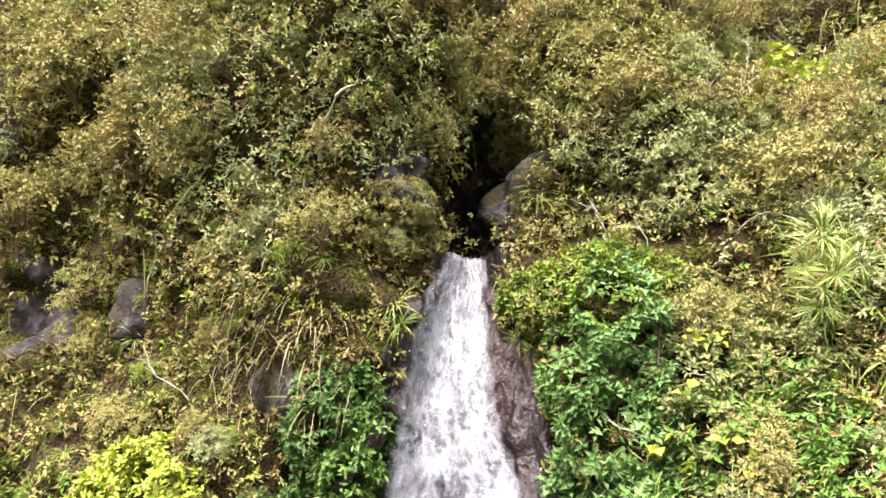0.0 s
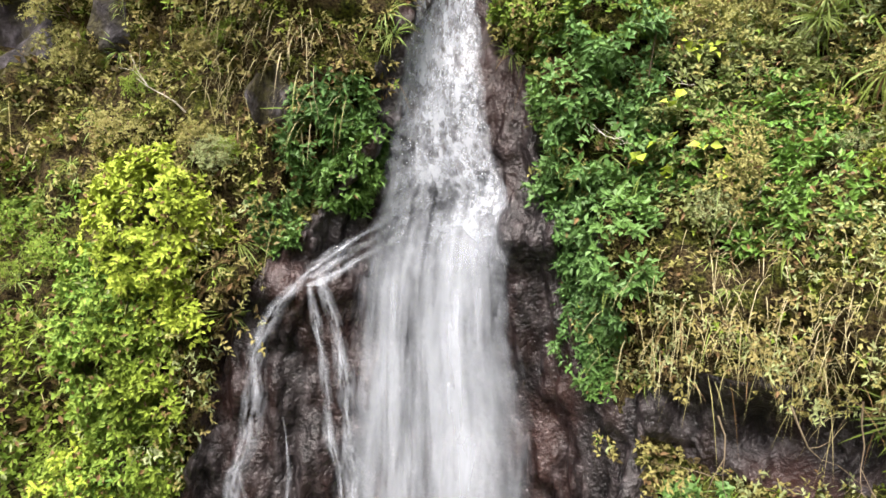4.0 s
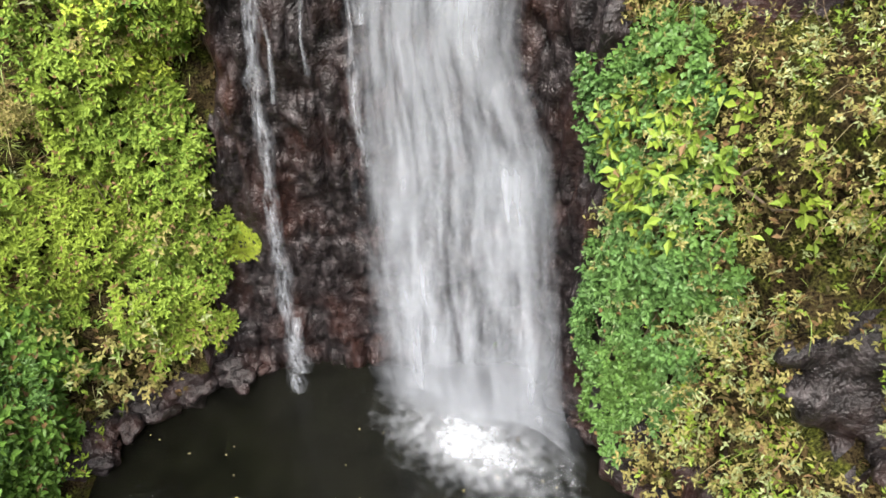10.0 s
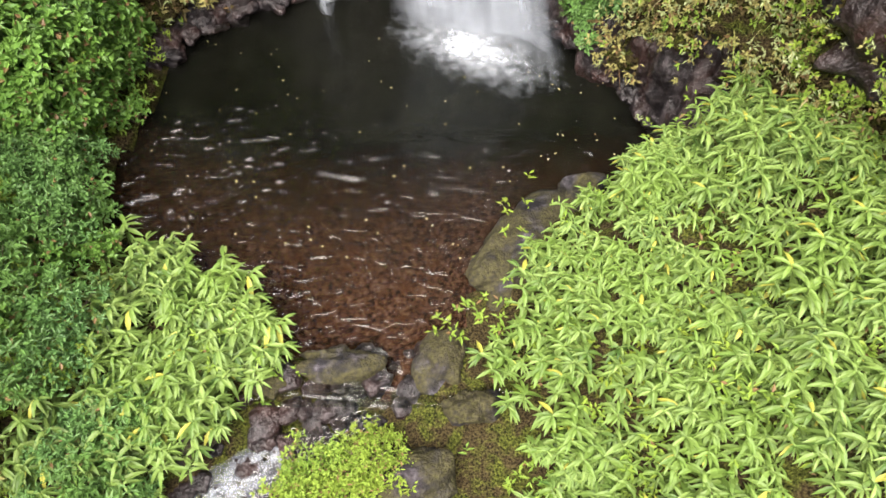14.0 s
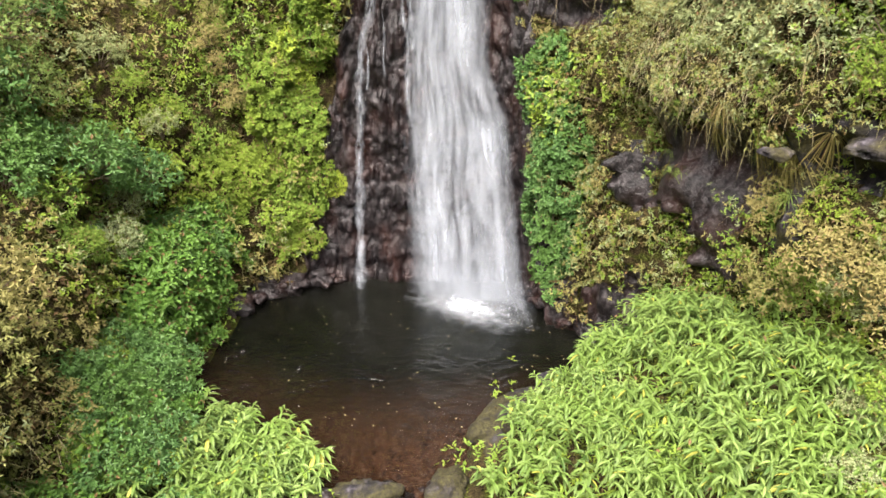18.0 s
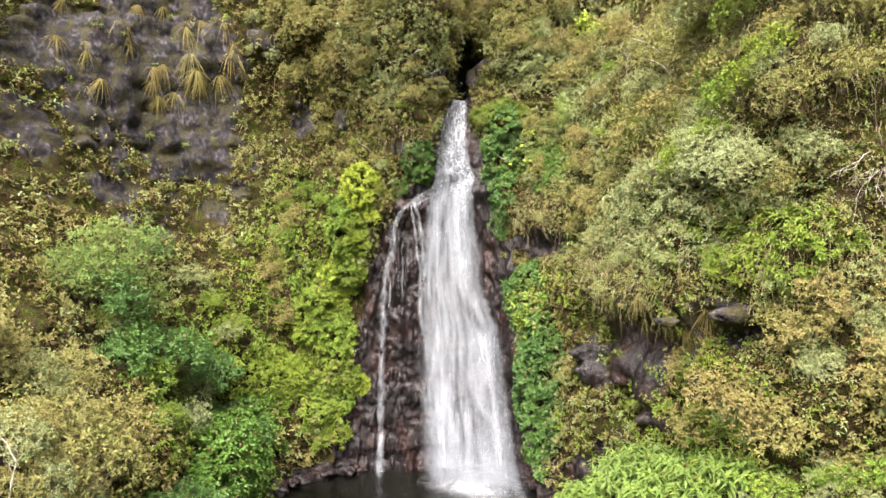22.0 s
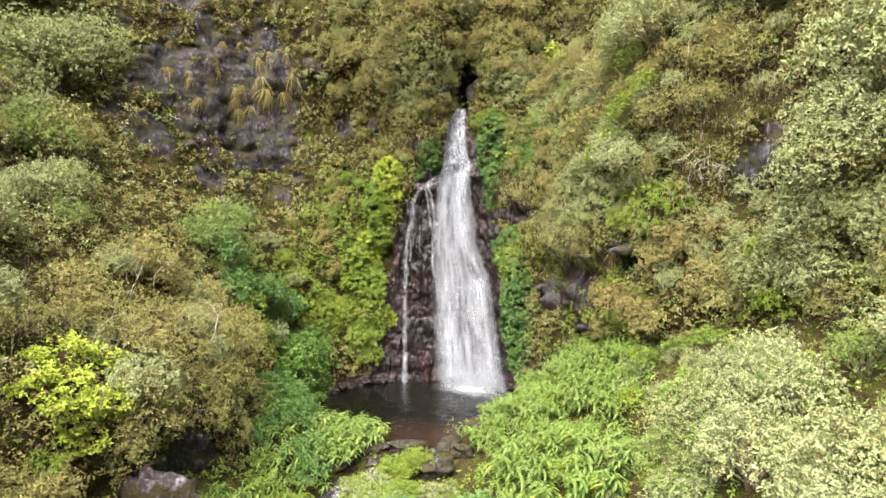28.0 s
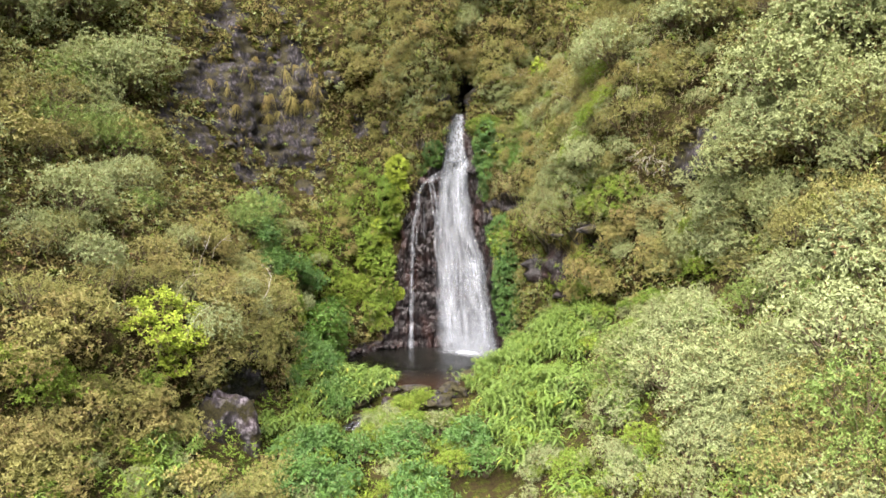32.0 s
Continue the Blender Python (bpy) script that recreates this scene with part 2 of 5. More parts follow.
def fall_material(name, across, along, low, high, thin, cap, edge=5.0, speckle=0.2):
    """White falling water: broad columns, streaks and small flecks, from thin to cap, thinning out at the sides of its sheet."""
    m, nt, p, out = nodes(name)
    um = nt.nodes.new("ShaderNodeUVMap")
    um.uv_map = "UVMap"
    uv = um.outputs[0]
    u = node(nt, "SeparateXYZ", {0: uv}).outputs[0]

    def streaks(x, y, detail, warp):
        mp = node(nt, "Mapping", {"Vector": uv}, i_Scale=(x, y, 1))
        return node(nt, "TexNoise", {"Vector": mp.outputs[0]}, i_Scale=1.0, i_Detail=detail, i_Roughness=0.55, i_Distortion=warp).outputs[0]

    s = math_node(nt, "ADD", math_node(nt, "MULTIPLY", streaks(across, along, 3.0, 0.4), 0.62 - speckle * 0.5), math_node(nt, "MULTIPLY", streaks(across * 0.3, along * 0.6, 2.0, 0.2), 0.38 - speckle * 0.5))
    s = math_node(nt, "ADD", s, math_node(nt, "MULTIPLY", streaks(across * 2.2, along * 3.5, 2.0, 0.6), speckle))
    a = node(nt, "MapRange", {0: s})
    a.inputs[1].default_value, a.inputs[2].default_value, a.inputs[3].default_value, a.inputs[4].default_value = low, high, thin, cap
    ragged = math_node(nt, "MULTIPLY", math_node(nt, "SUBTRACT", streaks(1.2, 2.2, 4.0, 0.0), 0.5), 0.5)
    e = math_node(nt, "SUBTRACT", 1.0, math_node(nt, "POWER", math_node(nt, "ADD", math_node(nt, "ABSOLUTE", u), ragged, True), edge), True)
    fd = nt.nodes.new("ShaderNodeUVMap")
    fd.uv_map = "Fade"
    keep = node(nt, "SeparateXYZ", {0: fd.outputs[0]}).outputs[0]
    alpha = math_node(nt, "MULTIPLY", math_node(nt, "MULTIPLY", a.outputs[0], e, True), keep, True)
    p.inputs["Base Color"].default_value = (0.45, 0.485, 0.54, 1)
    p.inputs["Roughness"].default_value = 0.5
    bump = node(nt, "Bump", {"Height": s}, i_Strength=0.3, i_Distance=0.05)
    nt.links.new(bump.outputs[0], p.inputs["Normal"])
    nt.links.new(alpha, p.inputs["Alpha"])
    return m


M["fall_body"] = fall_material("fall_body", 5.5, 0.5, 0.42, 0.66, 0.03, 0.46, 4.0, 0.14)
M["fall_jet"] = fall_material("fall_jet", 2.4, 0.4, 0.38, 0.68, 0.03, 0.6, 2.0, 0.14)
M["fall_veil"] = fall_material("fall_veil", 9.0, 0.6, 0.46, 0.70, 0.02, 0.36, 3.0, 0.14)
M["fall_top"] = fall_material("fall_top", 4.5, 2.6, 0.43, 0.59, 0.06, 0.62, 6.0, 0.38)
M["fall_mist"] = fall_material("fall_mist", 1.2, 0.5, 0.2, 0.8, 0.0, 0.4, 1.4, 0.0)
M["fall_thread"] = fall_material("fall_thread", 2.2, 2.4, 0.40, 0.66, 0.0, 0.62, 1.3, 0.3)


def foam_material():
    m, nt, p, out = nodes("foam")
    p.inputs["Base Color"].default_value = (0.36, 0.385, 0.42, 1)
    p.inputs["Roughness"].default_value = 0.6
    uv = nt.nodes.new("ShaderNodeUVMap").outputs[0]
    ln = node(nt, "VectorMath", {0: uv})
    ln.operation = "LENGTH"
    n = world_noise(nt, 2.2, 3, (1, 0.8, 1))
    f = math_node(nt, "SUBTRACT", math_node(nt, "ADD", 0.66, math_node(nt, "MULTIPLY", n, 0.6)), ln.outputs["Value"])
    f = math_node(nt, "ADD", f, math_node(nt, "MULTIPLY", math_node(nt, "SUBTRACT", world_noise(nt, 5.0, 8), 0.5), 0.8))
    a = node(nt, "MapRange", {0: f})
    a.inputs[1].default_value, a.inputs[2].default_value, a.inputs[4].default_value = 0.0, 0.95, 1.0
    soft_edge = math_node(nt, "MULTIPLY", math_node(nt, "POWER", a.outputs[0], 1.7), 0.8)
    nt.links.new(soft_edge, p.inputs["Alpha"])
    return m


M["foam"] = foam_material()
m, nt, p, out = nodes("white_spray")
p.inputs["Base Color"].default_value = (0.62, 0.64, 0.68, 1)
p.inputs["Roughness"].default_value = 0.4
M["spray"] = m

# ---- numeric helpers ----
rng = np.random.default_rng(7)
UP = np.array([0.0, 0.0, 1.0])


def unit(v):
    return v / (np.linalg.norm(v, axis=-1, keepdims=True) + 1e-9)


def hash3(i):
    h = (i[..., 0] * 374761393 + i[..., 1] * 668265263 + i[..., 2] * 2147483647 + 1274126177) & 0xFFFFFFFF
    h = ((h ^ (h >> 13)) * 1274126177) & 0xFFFFFFFF
    return ((h ^ (h >> 16)) & 0xFFFF) / 32767.5 - 1.0


def vnoise(p):
    i = np.floor(p).astype(np.int64)
    f = p - i
    f = f * f * (3 - 2 * f)
    r = 0
    for dx in (0, 1):
        for dy in (0, 1):
            for dz in (0, 1):
                w = np.where(dx, f[..., 0], 1 - f[..., 0]) * np.where(dy, f[..., 1], 1 - f[..., 1]) * np.where(dz, f[..., 2], 1 - f[..., 2])
                r = r + w * hash3(i + np.array([dx, dy, dz]))
    return r


def fbm(p, octaves=4):
    return sum(vnoise(p * 2.03 ** k + 17.3 * k) * 0.5 ** k for k in range(octaves))


def step(a, b, x):
    t = np.clip((x - a) / (b - a), 0, 1)
    return t * t * (3 - 2 * t)


def mesh_of(name, v, f, material, uv=None, smooth=False, fade=None):
    """A mesh from vertex and face arrays (all faces with the same number of corners)."""
    v, f = np.asarray(v, np.float32).reshape(-1, 3), np.asarray(f, np.int32)
    me = bpy.data.meshes.new(name)
    n, k = f.shape
    me.vertices.add(len(v))
    me.vertices.foreach_set("co", v.ravel())
    me.loops.add(n * k)
    me.loops.foreach_set("vertex_index", f.ravel())
    me.polygons.add(n)
    me.polygons.foreach_set("loop_start", np.arange(0, n * k, k, dtype=np.int32))
    me.polygons.foreach_set("use_smooth", np.full(n, smooth))
    if uv is not None:
        layer = me.uv_layers.new(name="UVMap")
        layer.data.foreach_set("uv", np.asarray(uv, np.float32)[f.ravel()].ravel())
    if fade is not None:
        layer = me.uv_layers.new(name="Fade")
        layer.data.foreach_set("uv", np.repeat(np.asarray(fade, np.float32).ravel()[f.ravel()], 2))
    me.update(calc_edges=True)
    for mt in material if isinstance(material, (list, tuple)) else [material]:
        me.materials.append(mt)
    return me


def part(name, me, parent, label=""):
    ob = new(name, me)
    ob.parent = parent
    return tagged(ob, label)


def grid_faces(nu, nv):
    a = (np.arange(nu - 1)[:, None] * nv + np.arange(nv - 1)[None, :]).ravel()
    return np.stack([a, a + nv, a + nv + 1, a + 1], 1)


def rosettes(p, axis, k, length, width, tilt=(0.5, 1.35), droop=0.15, up=0.35):
    """k pointed leaves round each twig end p, each folded along its midrib; returns vertices and faces."""
    n = len(p)
    axis = unit(axis)
    side = unit(np.cross(axis, unit(rng.normal(size=(n, 3)))))
    other = np.cross(axis, side)
    phi = rng.uniform(0, 2 * np.pi, (n, 1)) + np.arange(k)[None] * (2 * np.pi / k) * 1.0 + rng.normal(0, 0.35, (n, k))
    th = rng.uniform(tilt[0], tilt[1], (n, k))
    rad = np.cos(phi)[..., None] * side[:, None] + np.sin(phi)[..., None] * other[:, None]
    d = np.cos(th)[..., None] * axis[:, None] + np.sin(th)[..., None] * rad
    d[..., 2] -= droop
    d = unit(d)
    nrm = axis[:, None] * 0.8 + UP * up + rng.normal(0, 0.25, (n, k, 3))
    w = unit(np.cross(d, nrm))
    nn = np.cross(w, d)
    ln = (length * rng.uniform(0.65, 1.25, (n, k)))[..., None]
    wd = (width * rng.uniform(0.75, 1.2, (n, k)))[..., None]
    b = p[:, None] + d * ln * 0.08 + rng.normal(0, 0.25, (n, k, 3)) * ln
    mid = b + d * ln * 0.45 + nn * wd * 0.18
    v = np.stack([b, mid + w * wd * 0.5, b + d * ln - nn * ln * 0.12, mid - w * wd * 0.5], 2).reshape(-1, 3)
    return v, np.arange(len(v)).reshape(-1, 4)


def blades(p, d, length, width, droop, seg=3, side=None):
    """Long tapering blades that arch over; length, width and droop may be arrays."""
    n = len(p)
    d = unit(d)
    w = unit(np.cross(d, UP + rng.normal(0, 0.3, (n, 3)))) if side is None else unit(side)
    t = np.linspace(0, 1, seg + 1)
    ln, wd, dr = (np.broadcast_to(np.asarray(q, float), (n,))[:, None, None] for q in (length, width, droop))
    c = p[:, None] + d[:, None] * ln * t[None, :, None]
    c = c - UP * (ln * dr * (t ** 2)[None, :, None])
    prof = np.array([0.35 + 1.3 * x if x < 0.45 else 1.7 * (1 - x) + 0.03 for x in t])[None, :, None]
    v = np.stack([c - w[:, None] * wd * prof * 0.5, c + w[:, None] * wd * prof * 0.5], 2).reshape(n, -1, 3)
    base = (np.arange(n) * 2 * (seg + 1))[:, None]
    f = np.concatenate([np.stack([base[:, 0] + 2 * i, base[:, 0] + 2 * i + 1, base[:, 0] + 2 * i + 3, base[:, 0] + 2 * i + 2], 1) for i in range(seg)])
    return v.reshape(-1, 3), f


def tubes(paths, sides=5):
    """Tapered round stems; each path is a list of (point, radius)."""
    vs, fs, at = [], [], 0
    ang = np.arange(sides) * 2 * np.pi / sides
    for path in paths:
        pts = np.array([q for q, _ in path], float)
        tan = unit(np.gradient(pts, axis=0))
        a = unit(np.cross(tan, np.array([0.31, 0.87, 0.39])))
        b = np.cross(tan, a)
        for i, (q, r) in enumerate(path):
            vs.append(pts[i] + r * (np.cos(ang)[:, None] * a[i] + np.sin(ang)[:, None] * b[i]))
        for i in range(len(path) - 1):
            k = at + i * sides
            j = np.arange(sides)
            fs.append(np.stack([k + j, k + (j + 1) % sides, k + sides + (j + 1) % sides, k + sides + j], 1))
        at += len(path) * sides
    return np.concatenate(vs), np.concatenate(fs)


def join(*sets):
    v, f, at = [], [], 0
    for a, b in sets:
        v.append(a)
        f.append(b + at)
        at += len(a)
    return np.concatenate(v), np.concatenate(f)


# ---- the cliff: stations from the near left, round the falls, to the near right; x, y at each height ----
LEVELS = np.array([-4.0, 0.0, 4.0, 8.0, 12.0, 16.0, 20.0, 28.0, 48.0])
STATIONS = [
    "-14,-90 -16,-90 -19,-90 -23,-90 -27,-90 -31,-90 -36,-90 -46,-90 -70,-90",
    "-14,-38 -15,-38 -17,-38 -20,-38 -23,-37 -27,-36 -31,-35 -39,-32 -60,-28",
    "-9.5,-18 -9.8,-17.6 -10.4,-18 -15,-19 -20,-18.5 -24,-17 -27,-15 -34,-10 -48,-2",
    "-8.2,-13 -8.4,-13 -9.2,-13 -13.4,-12 -18.5,-10 -22.5,-8 -25,-6 -30,-2 -41,8",
    "-8.6,-7 -8.8,-7 -10.2,-6.4 -12.6,-5 -15,-2.4 -16.5,-1 -17.5,0 -21,4 -30,14",
    "-7.6,-2.2 -7.7,-2.2 -8.4,-1.2 -9.8,0.4 -12.2,2.2 -12.6,2.6 -12.8,2.6 -14,6 -20,16",
    "-5.7,-0.4 -5.7,-0.4 -6.0,0.3 -6.0,0.4 -6.8,1.4 -6.8,2.2 -6.8,1.6 -7,5 -9,14",
    "-3.8,0.4 -3.8,0.4 -4.1,0.3 -3.8,0.1 -3.2,0 -3.4,0 -3.4,0.2 -4,4 -5,13",
    "-2.1,0.5 -2.1,0.5 -2.2,0.3 -2.1,0 -1.8,0.1 -1.1,-0.2 -1.2,-0.6 -1.4,4 -2,13",
    "0.2,0.5 0.2,0.5 0.0,0.2 0,0.1 -0.1,0.4 0.08,1.25 0.3,4.5 0.4,9 0.4,18",
    "2.1,0.1 2.1,0.1 1.9,-0.1 1.5,-0.2 1.0,0 0.75,0.7 1.3,1.2 2,6 3,15",
    "3.5,-2.6 3.5,-2.6 3.2,-2.6 2.7,-2.1 2.1,-0.9 2.3,-0.3 3.2,0.9 5,5 7,14",
    "5.2,-5.6 5.2,-5.6 5.1,-5.7 4.6,-4.4 4.6,-2.8 4.8,-1.0 6.4,2.4 9,6 13,14",
    "6.6,-8.8 6.6,-8.8 6.5,-9.0 6.2,-9.0 6.5,-8.4 7.6,-6.2 9.2,-3.4 13,1 19,9",
    "8.4,-12 8.4,-12 8.3,-12.2 7.8,-12.2 7.6,-11.9 8.4,-11.4 10.6,-9.4 15,-6 23,2",
    "12.2,-15 12.2,-15 12.1,-15 11.8,-14.7 12,-14.2 12.8,-14 15,-13.2 20,-11 30,-4",
    "13,-23 13,-23 13.2,-22.6 14,-21.6 15.4,-20.8 18,-20 21,-18.5 27,-16 40,-8",
    "14,-38 15,-38 17,-38 20,-38 23,-37 27,-36 31,-35 39,-32 60,-28",
    "14,-90 16,-90 19,-90 23,-90 27,-90 31,-90 36,-90 46,-90 70,-90",
]
PLAN = np.array([[[float(c) for c in q.split(",")] for q in row.split()] for row in STATIONS])
PLAN[:, -1] = PLAN[:, -2] + 1.2 * (PLAN[:, -1] - PLAN[:, -2])


def spline(p, t):
    """Catmull-Rom through p along its first axis at the positions t (one for each of p's remaining rows, or shared)."""
    k = np.clip(np.floor(t).astype(int), 0, len(p) - 2)
    f = (t - k)[:, None]
    g = lambda j: p[np.clip(k + j, 0, len(p) - 1)]
    a, b, c, d = g(-1), g(0), g(1), g(2)
    if p.ndim == 3:
        f = f[..., None]
    return 0.5 * (2 * b + (c - a) * f + (2 * a - 5 * b + 4 * c - d) * f ** 2 + (3 * b - a - 3 * c + d) * f ** 3)


def falls_edges(z):
    """Left and right edge of the falling water at height z."""
    zs = [0, 1, 4.3, 6.2, 8.2, 9.2, 10.7, 11.7, 12.7, 13.5, 14.5, 15.3, 16.0, 16.4]
    le = [-1.35, -1.5, -1.7, -1.7, -1.67, -1.62, -1.45, -1.3, -1.02, -0.9, -0.7, -0.52, -0.24, -0.2]
    ri = [2.6, 2.35, 1.95, 1.75, 1.0, 1.0, 0.7, 0.64, 0.72, 0.45, 0.36, 0.32, 0.36, 0.36]
    return np.interp(z, zs, le), np.interp(z, zs, ri)


def bare_edges(z):
    """Left and right edge of the bare wet rock beside the falls."""
    zs = [0, 1, 2.6, 4.2, 6.7, 8.2, 9.2, 10.7, 11.4, 12.2, 12.8, 13.6, 14.7, 15.6, 16.2]
    le = [-5.8, -5.3, -5.0, -4.6, -4.3, -4.0, -3.7, -3.35, -3.0, -2.2, -1.7, -1.15, -0.85, -0.6, -0.3]
    ri = [3.6, 3.45, 3.2, 2.9, 2.55, 2.45, 2.2, 1.75, 1.6, 1.75, 1.45, 1.2, 0.75, 0.55, 0.42]
    return np.interp(z, zs, le), np.interp(z, zs, ri)


def blob(p, c, r):
    return np.sqrt((((p - np.array(c)) / np.array(r)) ** 2).sum(-1))


def bareness(p):
    """1 where the rock is bare, 0 where plants cover it."""
    le, ri = bare_edges(p[:, 2])
    wob = fbm(p * 1.6, 3) * 0.22
    inside = np.minimum(p[:, 0] - le + wob, ri - p[:, 0] + wob)
    b = step(-0.1, 0.12, inside) * (p[:, 2] < 16.3) * (p[:, 1] > -3.4)
    n = fbm(p * 0.9 + 5, 4)
    for c, r, k in (
        ((-14.4, 1, 17.8), (4.4, 7, 6.2), 0.6), ((-11.4, 2.5, 17.5), (1.7, 5, 4.4), 0.4), ((-6.9, 2.5, 15.6), (0.45, 3, 1.0), 0.3),
        ((-5.2, 0.3, 15.2), (0.35, 2, 0.6), 0.3), ((-2.5, 0, 14.0), (0.45, 1.5, 0.55), 0.3),
        ((3.3, -2.2, 10.0), (1.3, 1.9, 0.55), 0.35), ((5.6, -7.4, 6.4), (1.7, 3.0, 2.2), 0.7), ((7.4, -11, 8.2), (1.5, 1.5, 0.7), 0.4),
        ((11.6, -14.2, 12.2), (1.7, 2.5, 1.7), 0.5), ((4.9, -4.6, 1.4), (1.8, 2.6, 1.9), 0.6), ((-9.6, -16.5, 1.2), (2.0, 2.5, 2.0), 0.4), ((0.5, 5.0, 17.9), (1.15, 5.5, 2.1), 0.15), ((-0.9, 0.6, 16.9), (0.75, 2.0, 0.5), 0.3),
    ):
        b = np.maximum(b, step(1.12, 0.82, blob(p, c, r) + n * k))
    near_pool = step(0.75, 0.35, p[:, 2] + 0.25 * n) * (p[:, 1] > -7) * (np.abs(p[:, 0]) < 9)
    return np.maximum(b, near_pool)


cols = np.concatenate([np.arange(0, 2, 0.1), np.arange(2, 6.4, 0.05), np.arange(6.4, 11.6, 0.0125), np.arange(11.6, 15.5, 0.04), np.arange(15.5, 18.01, 0.1)])
rows = np.concatenate([np.arange(-4, 0, 0.5), np.arange(0, 24, 0.1), np.arange(24, 28, 0.3), np.arange(28, 48.1, 0.8)])
by_level = spline(PLAN, cols)
lev = np.interp(rows, LEVELS, np.arange(len(LEVELS)))
CL = np.empty((len(cols), len(rows), 3))
for i in range(len(cols)):
    CL[i, :, :2] = spline(by_level[i], lev)
CL[..., 2] = rows[None]


def normals_of(g):
    du, dv = np.gradient(g, axis=0), np.gradient(g, axis=1)
    return unit(np.cross(du, dv))


# the dark cleft behind the lip, and the overhang beside it
slot_x = np.interp(CL[..., 2], [16, 17.2, 18.5, 20.5], [0.0, 0.2, 0.72, 1.0])
slot_w = np.interp(CL[..., 2], [16, 17.2, 18.5, 20.5], [0.4, 0.85, 0.8, 0.55])
cz = np.exp(-((CL[..., 0] - slot_x) / slot_w) ** 4) * step(16.1, 16.7, CL[..., 2]) * step(21.2, 19.6, CL[..., 2]) * (np.abs(CL[..., 1]) < 9)
CL[..., 1] += 4.0 * cz
NR = normals_of(CL)
flat = CL.reshape(-1, 3)
wet = step(0.2, -0.6, np.maximum(bare_edges(flat[:, 2])[0] - flat[:, 0], flat[:, 0] - bare_edges(flat[:, 2])[1])) * (flat[:, 1] > -3.5) * (flat[:, 2] < 16.4)
rough_n = fbm(flat * 0.55, 4) * 0.55 + fbm(flat * 2.1 + 3, 3) * 0.18
ridge = (np.abs(vnoise(flat * np.array([2.4, 2.4, 0.9]))) - 0.3) * 0.34 + (np.abs(vnoise(flat * np.array([5.5, 5.5, 3.0]) + 9)) - 0.3) * 0.17 + np.floor((flat[:, 2] + vnoise(flat * 0.8)) * 1.1) % 2 * 0.06
dry_rock = bareness(flat) * (wet <= 0.5)
crag = (np.abs(vnoise(flat * np.array([0.9, 0.9, 0.35]) + 3)) - 0.3) * 0.9 + (np.abs(vnoise(flat * np.array([2.2, 2.2, 1.1]))) - 0.3) * 0.4 + ridge * 0.6
off = np.where(wet > 0.5, ridge * 0.9, rough_n * (1 - dry_rock) + crag * dry_rock).reshape(CL.shape[:2])
ledge = 0.35 * np.exp(-((CL[..., 2] - 11.45) / 0.3) ** 2) * np.exp(-((CL[..., 0] + 2.1) / 0.9) ** 2)
ledge += 0.45 * np.exp(-((CL[..., 2] - 12.1) / 0.45) ** 2) * np.exp(-((CL[..., 0] - 1.2) / 0.5) ** 2)
for lx, ly, lz, wx in ((3.7, -2.2, 10.0, 1.5), (5.6, -7.5, 7.2, 1.8), (7.6, -11.5, 8.0, 1.6)):
    side = np.exp(-((CL[..., 0] - lx) / wx) ** 2) * np.exp(-((CL[..., 1] - ly) / 3.0) ** 2)
    ledge += side * (0.55 * np.exp(-((CL[..., 2] - lz - 1.5) / 0.8) ** 2) - 0.6 * np.exp(-((CL[..., 2] - lz) / 0.7) ** 2))
lipmask = np.exp(-((CL[..., 2] - 16) / 0.5) ** 2) * np.exp(-(CL[..., 0] / 0.5) ** 2)
CL = CL + NR * (off * (1 - lipmask) + ledge)[..., None] * np.array([1, 1, 0.3])
NR = normals_of(CL)
CP, CN = CL.reshape(-1, 3), NR.reshape(-1, 3)
area = np.linalg.norm(np.cross(np.gradient(CL, axis=0), np.gradient(CL, axis=1)), axis=-1).ravel()
BARE = bareness(CP)
# faces take the rock that shows there: wet beside the falls, dry on the bare patches, mossy soil elsewhere
cf = grid_faces(len(cols), len(rows))
me = mesh_of("wall_cliff", CP, cf, [M["soil"], M["rock"], M["rock_wet"]], smooth=True)
fb, fp = BARE[cf].mean(1), CP[cf].mean(1)
le, ri = bare_edges(fp[:, 2])
is_wet = (fp[:, 0] > le - 1.2) & (fp[:, 0] < ri + 0.9) & (fp[:, 1] > -9) & (fp[:, 2] < 16.6)
is_wet |= (fp[:, 0] > 2.4) & (fp[:, 0] < 7.4) & (fp[:, 1] > -9) & (fp[:, 2] < 11)
me.polygons.foreach_set("material_index", np.where(fb > 0.45, np.where(is_wet | (fp[:, 2] < 1.0), 2, 1), 0).astype(np.int32))
tagged(new("wall_cliff", me), "steep dark volcanic cliff with wet rock and mossy soil", "cliff", kind="structure")

# ---- the ground: pool basin, stream bed and valley slopes in one sheet ----
POOL = np.array([(-5.9, 0.4), (-7.3, -1.8), (-7.3, -4.2), (-7.7, -6.8), (-6.6, -8.3), (-5.1, -9.4), (-3.7, -10.6), (-2.3, -10.7), (-1.2, -11.4), (0.1, -10.0),
                 (0.5, -8.4), (1.6, -7.2), (3.2, -6.6), (5.0, -5.3), (5.6, -4.4), (4.6, -2.8), (3.2, -1.6), (2.6, 0.6), (-2, 1.2)])
STREAM = np.array([(-1.2, -10.6), (-2.2, -11.6), (-3.8, -12.6), (-4.9, -13.6), (-4.6, -16), (-3.6, -20), (-2.5, -28), (-2, -45), (-2, -90), (-2, -2500)])


